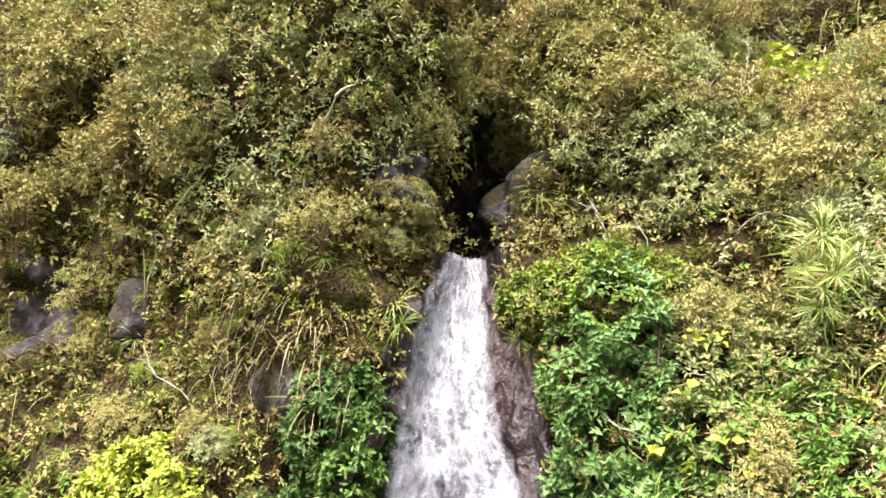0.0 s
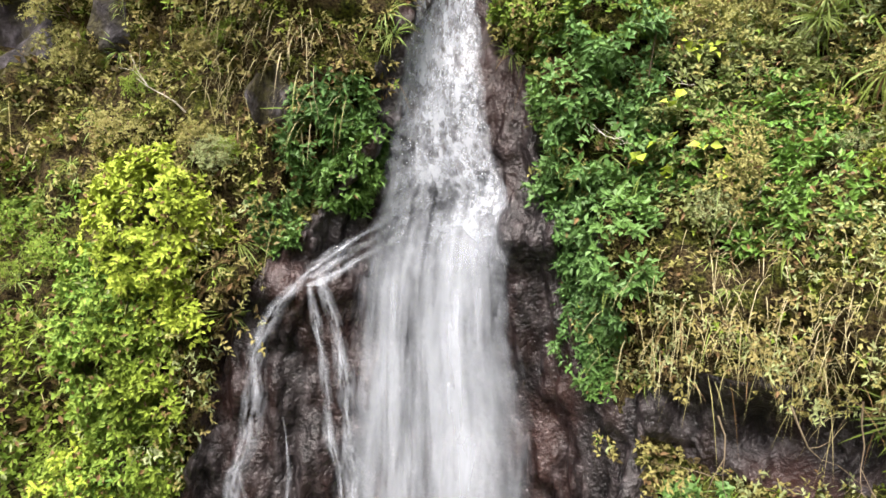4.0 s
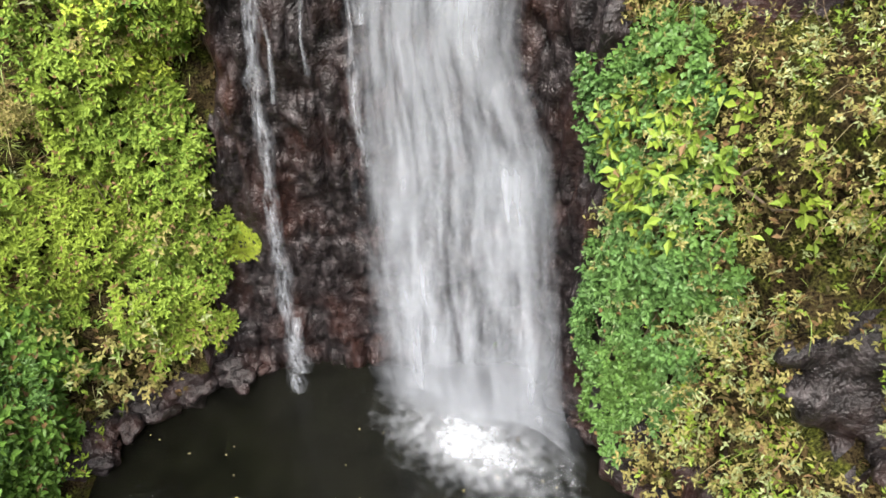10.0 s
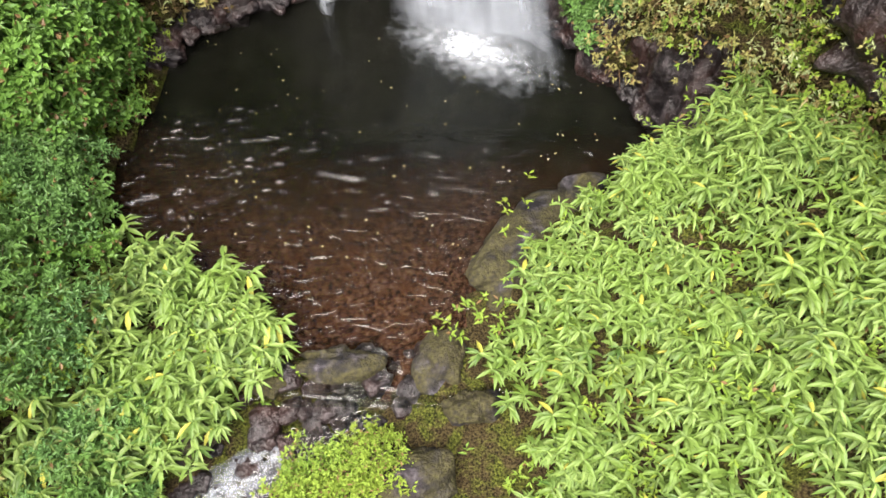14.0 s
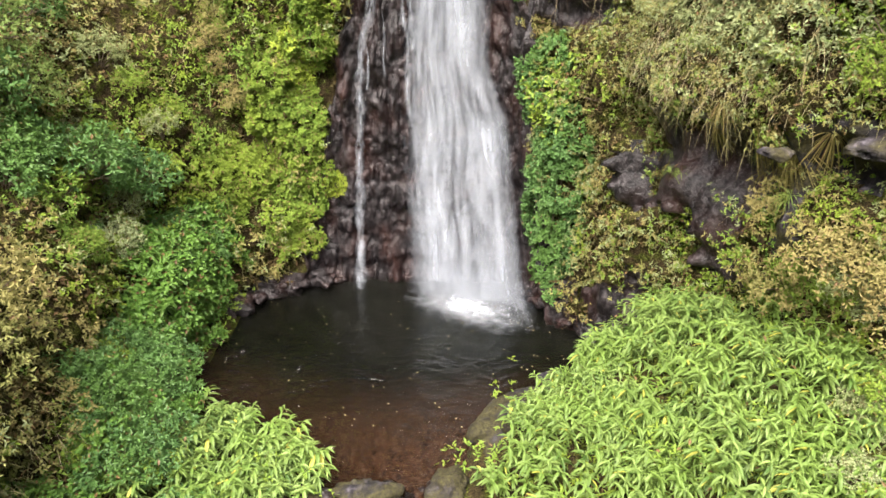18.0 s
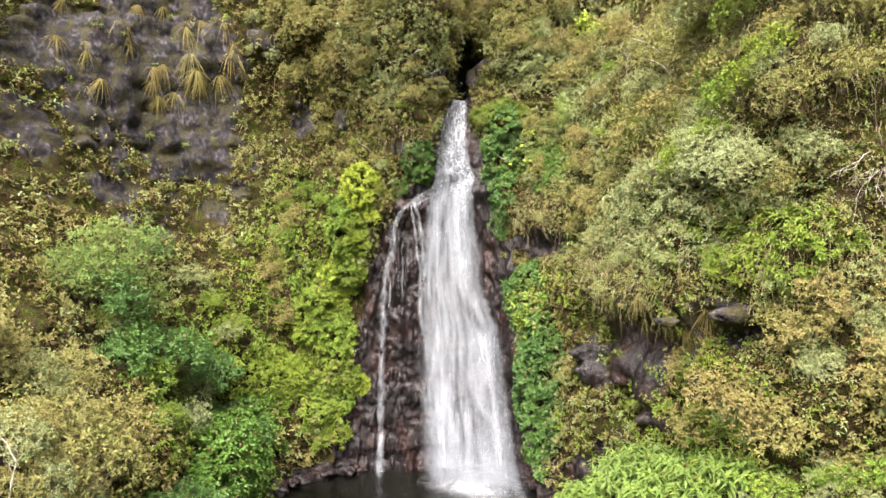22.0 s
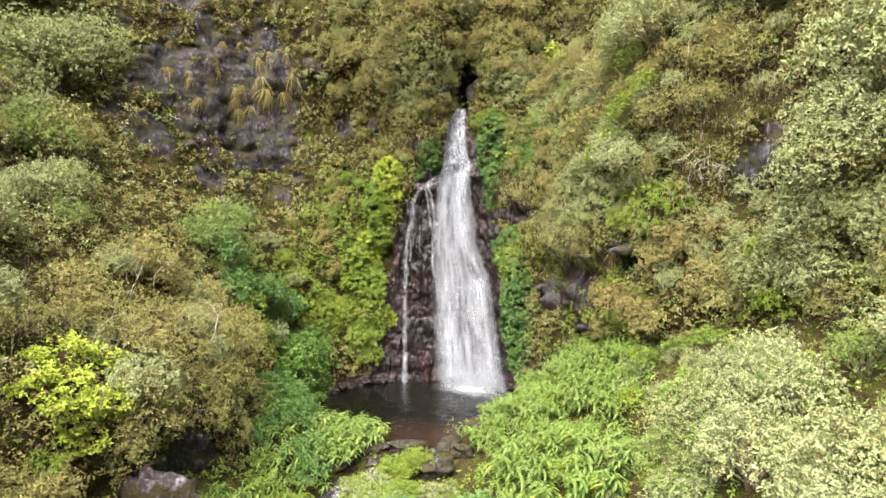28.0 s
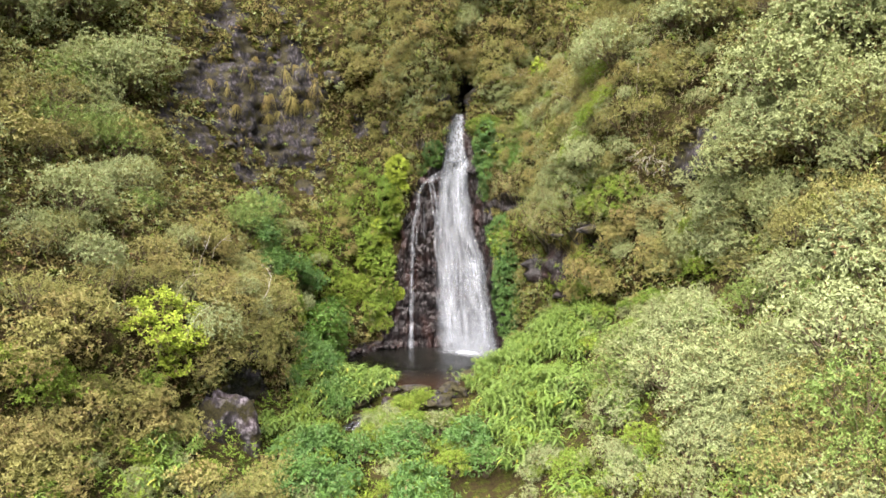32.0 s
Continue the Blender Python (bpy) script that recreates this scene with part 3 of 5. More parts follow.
def seg_distance(p, line):
    best = np.full(len(p), 1e9)
    for a, b in zip(line, line[1:]):
        t = np.clip(((p - a) @ (b - a)) / ((b - a) @ (b - a)), 0, 1)
        best = np.minimum(best, np.linalg.norm(p - a - t[:, None] * (b - a), axis=1))
    return best


def in_pool(p):
    c = np.zeros(len(p), bool)
    for a, b in zip(POOL, np.roll(POOL, -1, 0)):
        cross = ((a[1] > p[:, 1]) != (b[1] > p[:, 1])) & (p[:, 0] < (b[0] - a[0]) * (p[:, 1] - a[1]) / (b[1] - a[1] + 1e-9) + a[0])
        c ^= cross
    return c


def ground_z(x, y):
    p = np.stack([x, y], 1)
    d = seg_distance(p, np.vstack([POOL, POOL[:1]]))
    inside = in_pool(p)
    floor = np.interp(-y, [9.5, 11, 13.8, 20, 30, 46, 100, 2500], [0.25, 0.1, -0.9, -1.7, -2.6, -4.4, -9, -30])
    xr = np.interp(-y, [5, 9, 14, 20, 30, 60], [2.2, 0.9, 1.0, 2.2, 2.8, 5])
    slope = np.interp(-y, [5, 9, 16, 22], [0.5, 0.66, 0.72, 0.8])
    z = floor + slope * np.maximum(0, x - xr) + 0.6 * np.maximum(0, -x - np.interp(-y, [0, 8, 12, 20, 60], [7.4, 6.8, 6.0, 6.5, 6]))
    z = z + 0.15 * fbm(np.stack([x * 0.5, y * 0.5, 0 * x], 1), 3)
    st = seg_distance(p, STREAM)
    z = z - 0.45 * step(1.3, 0.2, st) * (y < -10.2)
    z = np.where(inside, -np.minimum(np.interp(-y, [3, 7, 11], [2.6, 0.9, 0.35]), 0.02 + 0.5 * d) - 0.06, np.where(d < 1.2, np.minimum(z, -0.03 + 0.75 * d + 0.2 * (d > 0.8)), z))
    return np.clip(z, -40, 26)


gx = np.concatenate([[-2500, -900, -300, -120, -60], np.arange(-30, -9, 0.75), np.arange(-9, 9, 0.2), np.arange(9, 30, 0.75), [30, 60, 120, 300, 900, 2500]])
gy = np.concatenate([[-2500, -900, -300, -140], np.arange(-90, -18, 1.0), np.arange(-18, 2.6, 0.2)])
GX, GY = np.meshgrid(gx, gy, indexing="ij")
GZ = ground_z(GX.ravel(), GY.ravel()).reshape(GX.shape)
GR = np.stack([GX, GY, GZ], -1)
gf = grid_faces(len(gx), len(gy))
gme = mesh_of("ground", GR, gf, [M["soil"], M["bed"]], smooth=True)
gc = GR.reshape(-1, 3)[gf].mean(1)
gme.polygons.foreach_set("material_index", in_pool(gc[:, :2]).astype(np.int32))
tagged(new("ground", gme), "mossy valley ground with a brown pool bed", "ground", kind="structure")

# pool surface: one thin sheet cut to the basin by the ground itself
pu, pv = np.meshgrid(np.linspace(-8.2, 6.2, 480), np.linspace(-11.6, 1.6, 480), indexing="ij")
flow = np.stack([pu, pv, 0 * pu], -1)
bend = 0.3 * np.stack([vnoise(flow * 0.9), vnoise(flow * 0.9 + 40), 0 * pu], -1) + np.stack([0 * pu, 0.03 * (pu + 1) ** 2, 0 * pu], -1)
waves = 0.026 * vnoise((flow + bend) * np.array([2.5, 5.6, 1]) + 3) + 0.017 * vnoise((flow + bend) * np.array([5.0, 10.0, 1]) + 9)
waves = waves * (0.3 + 0.7 * step(-1.5, -6.0, pv)) * (0.85 + 0.4 * vnoise(flow * 0.5 + 5))
wme = mesh_of("pool_water", np.stack([pu, pv, waves], -1), grid_faces(480, 480), M["pool"], smooth=True)
water = tagged(new("pool_water", wme), "dark rippled pool water under the falls", "water", kind="structure")
water.visible_shadow = False

# ---- sampling of the surfaces ----
CDU, CDV = np.gradient(CL, axis=0).reshape(-1, 3), np.gradient(CL, axis=1).reshape(-1, 3)
GDU, GDV = np.gradient(GR, axis=0).reshape(-1, 3), np.gradient(GR, axis=1).reshape(-1, 3)
GN = normals_of(GR).reshape(-1, 3)
GP = GR.reshape(-1, 3)
garea = np.linalg.norm(np.cross(np.gradient(GR, axis=0), np.gradient(GR, axis=1)), axis=-1).ravel()
gok = (np.abs(GP[:, 0]) < 26) & (GP[:, 1] > -76) & ~in_pool(GP[:, :2]) & (seg_distance(GP[:, :2], STREAM) > np.where(GP[:, 1] < -15, 0.3, 0.9))
garea = np.where(gok, garea, 0)


def scatter(n, weight, on="cliff"):
    """n random points, with normals, on the cliff or the ground, as thick as weight says for each cell."""
    p, nr, a = (CP, CN, area) if on == "cliff" else (GP, GN, garea)
    w = a * weight
    i = rng.choice(len(p), n, p=w / w.sum())
    du, dv = (CDU, CDV) if on == "cliff" else (GDU, GDV)
    jitter = du[i] * rng.uniform(-0.5, 0.5, (n, 1)) + dv[i] * rng.uniform(-0.5, 0.5, (n, 1))
    return p[i] + jitter, nr[i]

# ---- the waterfall ----
s0, s1 = np.searchsorted(cols, 6.9), np.searchsorted(cols, 11.6)


def face_y(x, z):
    """Depth of the rock face at x, z beside the falls."""
    j = np.clip(np.searchsorted(rows, z), 0, len(rows) - 1)
    return np.array([np.interp(a, CL[s0:s1, b, 0], CL[s0:s1, b, 1]) for a, b in zip(x, j)])


def water_sheet(name, z0, z1, gap, widen, material, parent, shift=0.0, nu=32, dz=0.1, lo=0.0, hi=1.0, ease=1.0):
    """A sheet of falling water that hugs the face, leaves it below each bulge and leaps out towards the pool."""
    z = np.arange(z0, z1, -dz)
    u = np.linspace(-1, 1, nu)
    le, ri = falls_edges(z)
    mid, half = le + (ri - le) * (lo + hi) / 2, (ri - le) * (hi - lo) / 2 + widen
    x = mid[:, None] + half[:, None] * u[None]
    zz = np.broadcast_to(z[:, None], x.shape)
    y = face_y(x.ravel(), zz.ravel()).reshape(x.shape)
    y = np.minimum.accumulate(y, axis=0)
    k = np.ones(9) / 9
    y = np.apply_along_axis(lambda c: np.convolve(np.pad(c, 4, mode="edge"), k, "valid"), 0, y)
    y = np.apply_along_axis(lambda c: np.convolve(np.pad(c, 4, mode="edge"), k, "valid"), 1, y)
    y = y - gap - (0.35 + 0.42 * ((x + 1.4) / 2)) * step(7.0, 0.3, zz)
    p = np.stack([x, y, zz], -1)
    p[..., 1] += 0.05 * vnoise(p * np.array([5.0, 1, 0.3]) + shift)
    p[..., 0] += 0.03 * vnoise(p * np.array([1.0, 1, 0.5]) + shift + 4)
    top = p[:1].copy()
    if z0 > 15.9:
        back = np.concatenate([top + np.array([0, 0.35 * i, 0.01 * i]) for i in (4, 3, 2, 1)])
        p = np.concatenate([back, p])
    fade = step(z0 - ease, z0, p[..., 2]) * (z0 < 15.9) + step(z1 + ease, z1, p[..., 2]) * (z1 > 1)
    uv = np.stack([np.broadcast_to(u[None], p.shape[:2]), np.broadcast_to((p[..., 2] + shift * 3), p.shape[:2])], -1)
    keep = np.clip(1 - fade, 0, 1)
    return part(name, mesh_of(name, p, grid_faces(p.shape[0], nu), material, uv.reshape(-1, 2), True, keep), parent)


falls = tagged(new("waterfall"), "tall white waterfall over dark wet rock into a pool", "waterfall")
water_sheet("main_sheet", 13.9, -0.1, 0.08, 0.0, M["fall_body"], falls, ease=2.2)
water_sheet("main_sheet", 13.2, -0.1, 0.2, -0.1, M["fall_veil"], falls, 3.7, ease=1.6)
water_sheet("main_sheet", 12.9, -0.1, 0.34, 0.08, M["fall_veil"], falls, 7.9, ease=1.6)
water_sheet("upper_cascade", 16.1, 11.0, 0.06, 0.0, M["fall_top"], falls, 1.3, ease=2.0)
water_sheet("upper_cascade", 16.05, 10.6, 0.16, 0.03, M["fall_top"], falls, 5.1, ease=2.0)
water_sheet("leaping_jet", 6.6, -0.1, 0.42, 0.0, M["fall_jet"], falls, 11.0, 18, 0.1, 0.55, 1.0, 0.9)
water_sheet("leaping_jet", 13.2, 0.4, 0.3, 0.0, M["fall_jet"], falls, 17.0, 18, 0.1, 0.06, 0.44, 2.2)
water_sheet("leaping_jet", 13.0, 4.8, 0.36, 0.0, M["fall_jet"], falls, 14.0, 18, 0.1, 0.4, 0.98, 1.8)
water_sheet("leaping_jet", 13.4, 9.5, 0.4, 0.0, M["fall_jet"], falls, 21.0, 18, 0.1, 0.25, 0.9, 1.6)
water_sheet("spray_veil", 2.6, -0.1, 0.7, 0.25, M["fall_mist"], falls, 19.0, 24, 0.1, 0.0, 1.0, 1.6)
water_sheet("spray_veil", 1.6, -0.1, 0.95, 0.2, M["fall_mist"], falls, 23.0, 24, 0.1, 0.0, 1.0, 1.2)


def thread(points, width, parent, shift):
    """A thin side stream down the rock through (x, z) points."""
    pts = np.array(points, float)
    n = max(20, int(np.abs(np.diff(pts[:, 1])).sum() * 9))
    t = np.linspace(0, len(pts) - 1, n)
    x, z = np.interp(t, range(len(pts)), pts[:, 0]), np.interp(t, range(len(pts)), pts[:, 1])
    x = x + 0.05 * vnoise(np.stack([x * 0 + shift, z * 1.7, z * 0], 1))
    u = np.linspace(-1, 1, 7)
    y = np.minimum.accumulate(face_y(x, z)) - 0.1
    w = width * (0.6 + 0.5 * np.linspace(0, 1, n)) * (1 + 0.5 * vnoise(np.stack([z * 3, z * 0 + shift, z * 0], 1)))
    p = np.stack([x[:, None] + w[:, None] * u, np.broadcast_to(y[:, None], (n, 7)) - 0.05 * (1 - u ** 2), np.broadcast_to(z[:, None], (n, 7))], -1)
    run = np.concatenate([[0], np.cumsum(np.hypot(np.diff(x), np.diff(z)))])
    uv = np.stack([np.broadcast_to(u, (n, 7)), np.broadcast_to(run[:, None] + shift, (n, 7))], -1)
    part("side_stream", mesh_of("side_stream", p, grid_faces(n, 7), M["fall_thread"], uv.reshape(-1, 2), True, np.ones(n * 7)), parent, "thin white side stream")


thread([(-0.95, 12.35), (-1.5, 11.98), (-2.0, 11.62), (-2.35, 11.2), (-2.6, 10.7), (-2.75, 9.8), (-2.86, 9.2), (-2.95, 9.0), (-3.1, 8.0), (-3.15, 7.0), (-3.2, 5.5), (-3.3, 3), (-3.38, 0.0)], 0.17, falls, 0.3)
for k, q in enumerate((0.0, -0.14, -0.3)):
    thread([(-0.7, 12.45 + q), (-1.1, 12.2 + q), (-1.5, 12.0 + q), (-1.95, 11.64 + 0.6 * q)], 0.2, falls, 2.3 + k)
thread([(-2.0, 11.5), (-1.9, 11.0), (-1.75, 10.0), (-1.62, 8.5), (-1.55, 6)], 0.1, falls, 4.4)
thread([(-1.85, 11.55), (-1.65, 11.0), (-1.5, 10.0), (-1.45, 8.5)], 0.14, falls, 5.4)
thread([(-3.33, 1.6), (-3.37, 0.8), (-3.4, -0.05)], 0.3, falls, 8.8)
thread([(-2.45, 9.6), (-2.35, 8.8), (-2.4, 7.6)], 0.04, falls, 6.1)
thread([(-3.0, 8.9), (-2.88, 8.2), (-2.9, 7.2)], 0.05, falls, 7.7)


def blob_mesh(name, r, material, rough=0.25, freq=1.6, seed=0.0, sub=3, squash=(1, 1, 1)):
    bm = bmesh.new()
    bmesh.ops.create_icosphere(bm, subdivisions=sub, radius=1.0)
    v = np.array([q.co[:] for q in bm.verts])
    f = np.array([[q.index for q in fc.verts] for fc in bm.faces])
    bm.free()
    v = v * (1 + rough * fbm(v * freq + seed, 4) - 0.35 * rough * np.abs(vnoise(v * freq * 2.2 + seed + 5)))[:, None]
    return mesh_of(name, v * r * np.array(squash), f, material, smooth=True)


# foam where the water strikes the pool, and flecks of spray
fu, fv = np.meshgrid(np.linspace(-1.3, 1.3, 60), np.linspace(-1.3, 1.3, 60), indexing="ij")
fz = 0.02 + 0.1 * np.exp(-4.0 * (fu ** 2 + fv ** 2)) * (1 + 0.3 * vnoise(np.stack([fu * 6, fv * 6, 0 * fu], -1)))
for name, cx, cy, rx, ry, turn in (("foam_patch", 0.5, -1.95, 2.7, 1.35, -0.55),):
    lx, ly = fu * rx, fv * ry
    px = cx + lx * math.cos(turn) - ly * math.sin(turn)
    py = cy + lx * math.sin(turn) + ly * math.cos(turn)
    fm = mesh_of(name, np.stack([px, py, fz + 0.01], -1), grid_faces(60, 60), M["foam"], np.stack([fu, fv], -1).reshape(-1, 2), True)
    tagged(new(name, fm), "white churned foam on the dark pool", "foam", kind="stuff")


def flecks(name, p, size, label):
    o = np.array([(1, 0, 0), (0, 1, 0), (0, 0, 1.3), (-1, 0, 0), (0, -1, 0), (0, 0, -1.3)])
    f = np.array([(0, 1, 2), (1, 3, 2), (3, 4, 2), (4, 0, 2), (1, 0, 5), (3, 1, 5), (4, 3, 5), (0, 4, 5)])
    v = p[:, None] + o[None] * size[:, None, None]
    fs = f[None] + (np.arange(len(p)) * 6)[:, None, None]
    return tagged(new(name, mesh_of(name, v, fs.reshape(-1, 3), M["spray"], smooth=True)), label, "spray", kind="stuff")


n = 240
zz = rng.uniform(0, 1, n) ** 2.2 * 1.5
px = rng.normal(0.8, 1.0, n)
flecks("spray_drops", np.stack([px, -1.75 - 0.3 * (px - 0.8) + rng.normal(0, 0.45, n), zz + 0.03], 1), rng.uniform(0.003, 0.007, n), "white spray drops over the foam")
n = 420
fx = rng.uniform(-1.1, 2.6, n)
flecks("froth", np.stack([fx, -1.35 - 0.42 * (fx + 1) + rng.normal(0, 0.3, n), rng.uniform(0.0, 0.25, n)], 1), rng.uniform(0.004, 0.009, n), "lumps of white froth where the water strikes")
n = 420
zz = rng.uniform(12.2, 16, n)
le, ri = falls_edges(zz)
px = le + (ri - le) * rng.uniform(0.0, 1.0, n)
flecks("spray_drops", np.stack([px, face_y(px, zz) - rng.uniform(0.15, 0.5, n), zz], 1), rng.uniform(0.003, 0.008, n), "white drops flying off the upper cascade")

# ---- plants that cover the cliff ----
PATH_A, PATH_B = np.array([0, -9.4, 12.8]), np.array([1, -46.0, 10.2])


def off_path(p):
    """Distance from the middle of the valley at the height of the lip."""
    d = PATH_B - PATH_A
    t = np.clip(((p - PATH_A) * d).sum(1) / (d @ d), 0, 1)
    return np.linalg.norm(p - PATH_A - t[:, None] * d, axis=1)


VEG = (1 - BARE) * (CP[:, 2] > 0.3) * (CP[:, 2] < 36) * (CP[:, 1] > -50)
FINE = np.clip((off_path(CP) / 11.5) ** 1.1, 0.6, 1.7)


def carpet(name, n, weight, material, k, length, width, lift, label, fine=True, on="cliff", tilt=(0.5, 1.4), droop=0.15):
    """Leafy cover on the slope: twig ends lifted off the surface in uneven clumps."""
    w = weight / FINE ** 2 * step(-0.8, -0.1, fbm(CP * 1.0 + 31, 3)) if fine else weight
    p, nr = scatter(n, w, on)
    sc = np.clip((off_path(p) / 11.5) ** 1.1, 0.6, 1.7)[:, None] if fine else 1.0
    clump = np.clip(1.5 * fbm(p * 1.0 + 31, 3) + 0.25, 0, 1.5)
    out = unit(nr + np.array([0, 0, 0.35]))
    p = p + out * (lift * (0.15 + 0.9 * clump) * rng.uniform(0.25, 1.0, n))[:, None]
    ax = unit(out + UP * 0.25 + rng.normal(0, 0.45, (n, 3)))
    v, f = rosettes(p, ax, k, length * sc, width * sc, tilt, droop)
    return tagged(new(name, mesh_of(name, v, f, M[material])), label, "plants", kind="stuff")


dry = step(-0.25, 0.35, fbm(CP * 0.32 + 50, 3))
high = step(9, 16, CP[:, 2])
left = step(-6.5, -8.5, CP[:, 0])
rightwall = step(3.0, 5.0, CP[:, 0]) * (CP[:, 1] < 2)
lowgreen = np.maximum(step(1.2, 0.6, blob(CP, (-9, -3.5, 5), (3.2, 5, 5.0))), step(1.2, 0.6, blob(CP, (-7.0, 0.5, 8.8), (3.2, 3.5, 4.8))))
lowgreen = np.maximum(lowgreen, 0.8 * step(1.2, 0.6, blob(CP, (6.5, -9.5, 5.5), (3, 4, 2.6))))
carpet("cliff_plants", 70000, VEG * (1 - 0.85 * lowgreen) * (0.35 + 0.65 * (1 - dry)), "olive", 6, 0.10, 0.046, 0.75, "olive small-leaved plants matted over the cliff")
carpet("cliff_plants", 34000, VEG * (1 - 0.9 * lowgreen) * (0.1 + dry) * (1 - 0.3 * rightwall), "brown", 6, 0.09, 0.038, 0.65, "dry tan plants matted over the cliff")
carpet("cliff_plants", 36000, VEG * (1 - 0.6 * lowgreen) * (step(0.0, 0.5, fbm(CP * 0.5 + 80, 3)) + 0.45 * rightwall), "grey", 6, 0.11, 0.042, 0.85, "pale grey-green plants on the cliff")
carpet("cliff_plants", 23000, VEG * (0.05 + lowgreen + 0.3 * rightwall * step(-0.1, 0.3, fbm(CP * 0.7 + 8, 3))), "green", 6, 0.11, 0.052, 0.7, "fresh green plants on the lower cliff")
# low leaf layer whose dark colour deepens the shaded gaps under the other plants
carpet("understory", 34000, VEG, "shade", 6, 0.15, 0.07, 0.25, "brown-green understory close to the cliff, coloured darker for the shade in the gaps")
carpet("far_bushes", 14000, VEG * step(19, 23, CP[:, 2]) * (CP[:, 2] < 34), "olive", 6, 0.13, 0.06, 1.6, "olive bushes covering the upper slopes")
carpet("far_bushes", 12000, VEG * step(12, 20, np.abs(CP[:, 0])) * (CP[:, 2] > 6), "grey", 6, 0.13, 0.055, 1.5, "grey-green bushes covering the side slopes")
carpet("valley_plants", 24000, step(24, 14, np.abs(GP[:, 0])) * step(-74, -46, GP[:, 1]) * step(-0.7, 0.3, fbm(GP * np.array([0.35, 0.35, 0]) + 3, 3)), "green", 6, 0.15, 0.055, 0.8, "green undergrowth on the valley floor", False, "ground")


def mass(name, n, c, r, material, k, length, width, thick, label, near=None):
    """A dense leafy mass that bulges off the cliff inside an ellipsoid."""
    wob = fbm(CP * 1.4 + c[0] * 3, 3) * 0.22
    b = blob(CP, c, r) + wob
    p, nr = scatter(n, step(1.0, 0.9, b) * (CP[:, 2] > 0.35))
    b = np.clip(blob(p, c, r), 0, 1)
    out = unit(nr + np.array([0, 0, 0.25]))
    lump = 0.65 + 0.7 * np.clip(fbm(p * 1.5 + 12, 3), -0.6, 0.8)
    shell = thick * np.sqrt(1 - b ** 2 * 0.85) * lump
    p = p + out * (shell * (1 - 0.45 * rng.uniform(0, 1, n) ** 2.5))[:, None]
    ax = unit(out + UP * 0.3 + rng.normal(0, 0.35, (n, 3)))
    v, f = rosettes(p, ax, k, length, width, (0.6, 1.45), 0.2)
    if name == "moss_cushion":
        return tagged(new(name, mesh_of(name, v, f, M[material])), label, "moss", kind="stuff")
    ob = new(name)
    ob.location = c
    ends = p[rng.integers(0, n, 7)] - np.array(c)
    root = ends.mean(0) + np.array([0, 0.5 * thick, -0.6 * r[2]])
    tagged(part("stem", mesh_of("stem", *tubes([[(root, 0.03), (root * 0.5 + e * 0.5 + rng.normal(0, 0.08, 3), 0.018), (e, 0.006)] for e in ends]), M["bark"], smooth=True), ob), kind="stuff")
    part("crown", mesh_of("crown", v - np.array(c), f, M[material]), ob)
    return tagged(ob, label, "climber")


mass("leafy_curtain", 7800, (-5.75, 0, 5.2), (1.3, 2.4, 4.2), "green", 6, 0.11, 0.058, 0.95, "dense bright green leafy curtain hanging beside the falls")
mass("leafy_curtain", 4600, (-4.75, 0, 9.6), (1.0, 2.0, 2.7), "green", 6, 0.10, 0.055, 0.9, "bright green leafy curtain on the cliff")
mass("leafy_curtain", 2700, (-4.1, 0, 11.9), (0.95, 1.6, 1.25), "lime", 6, 0.095, 0.05, 0.8, "lime-yellow leafy bush on the cliff")
mass("leafy_curtain", 700, (-5.3, 0, 8.0), (0.7, 1.6, 1.5), "lime", 6, 0.11, 0.055, 1.0, "lime tinted leaves on the hanging curtain")
mass("ivy_curtain", 3800, (3.3, -2.6, 4.4), (0.8, 2.0, 3.6), "deep", 6, 0.10, 0.07, 0.75, "dark green ivy column on the rock")
mass("ivy_curtain", 1300, (2.65, -2.1, 7.8), (0.75, 1.7, 1.5), "deep", 6, 0.10, 0.07, 0.65, "dark green ivy on the rock")
mass("ivy_curtain", 150, (2.9, -2.4, 7.3), (0.6, 1.5, 1.2), "green", 5, 0.2, 0.11, 0.95, "large light green leaves among the ivy")
mass("ivy_curtain", 2200, (1.95, -0.4, 13.3), (0.85, 1.6, 2.3), "deep", 6, 0.12, 0.06, 0.6, "deep green leafy climber beside the cascade")
mass("ivy_curtain", 900, (1.7, 0, 15.1), (1.35, 1.3, 0.6), "green", 6, 0.10, 0.045, 0.5, "green leafy climber beside the lip of the falls")
mass("ivy_curtain", 700, (1.75, -0.8, 11.0), (0.35, 1.2, 0.9), "deep", 6, 0.09, 0.045, 0.4, "deep green hanging climber")
mass("leafy_bush", 1000, (-1.75, 0, 13.35), (0.72, 1.2, 0.95), "deep", 6, 0.11, 0.05, 0.5, "deep green bush beside the cascade")
mass("leafy_bush", 380, (-2.5, 0, 12.25), (0.42, 1.0, 0.42), "deep", 6, 0.10, 0.05, 0.45, "small green bush on the ledge")
mass("leafy_bush", 3600, (-8.0, -4.2, 2.4), (1.8, 3.4, 2.5), "broad", 6, 0.17, 0.11, 0.95, "broad-leaved green bush overhanging the pool")
mass("leafy_bush", 1500, (-7.4, -1.6, 4.6), (1.2, 2.2, 2.2), "green", 6, 0.13, 0.05, 0.7, "green leafy bush on the shaded cliff")
mass("leafy_curtain", 800, (-11.6, -19.6, 4.6), (1.5, 2.2, 1.9), "lime", 5, 0.15, 0.09, 1.6, "yellow-green vine leaves hanging on the spur")
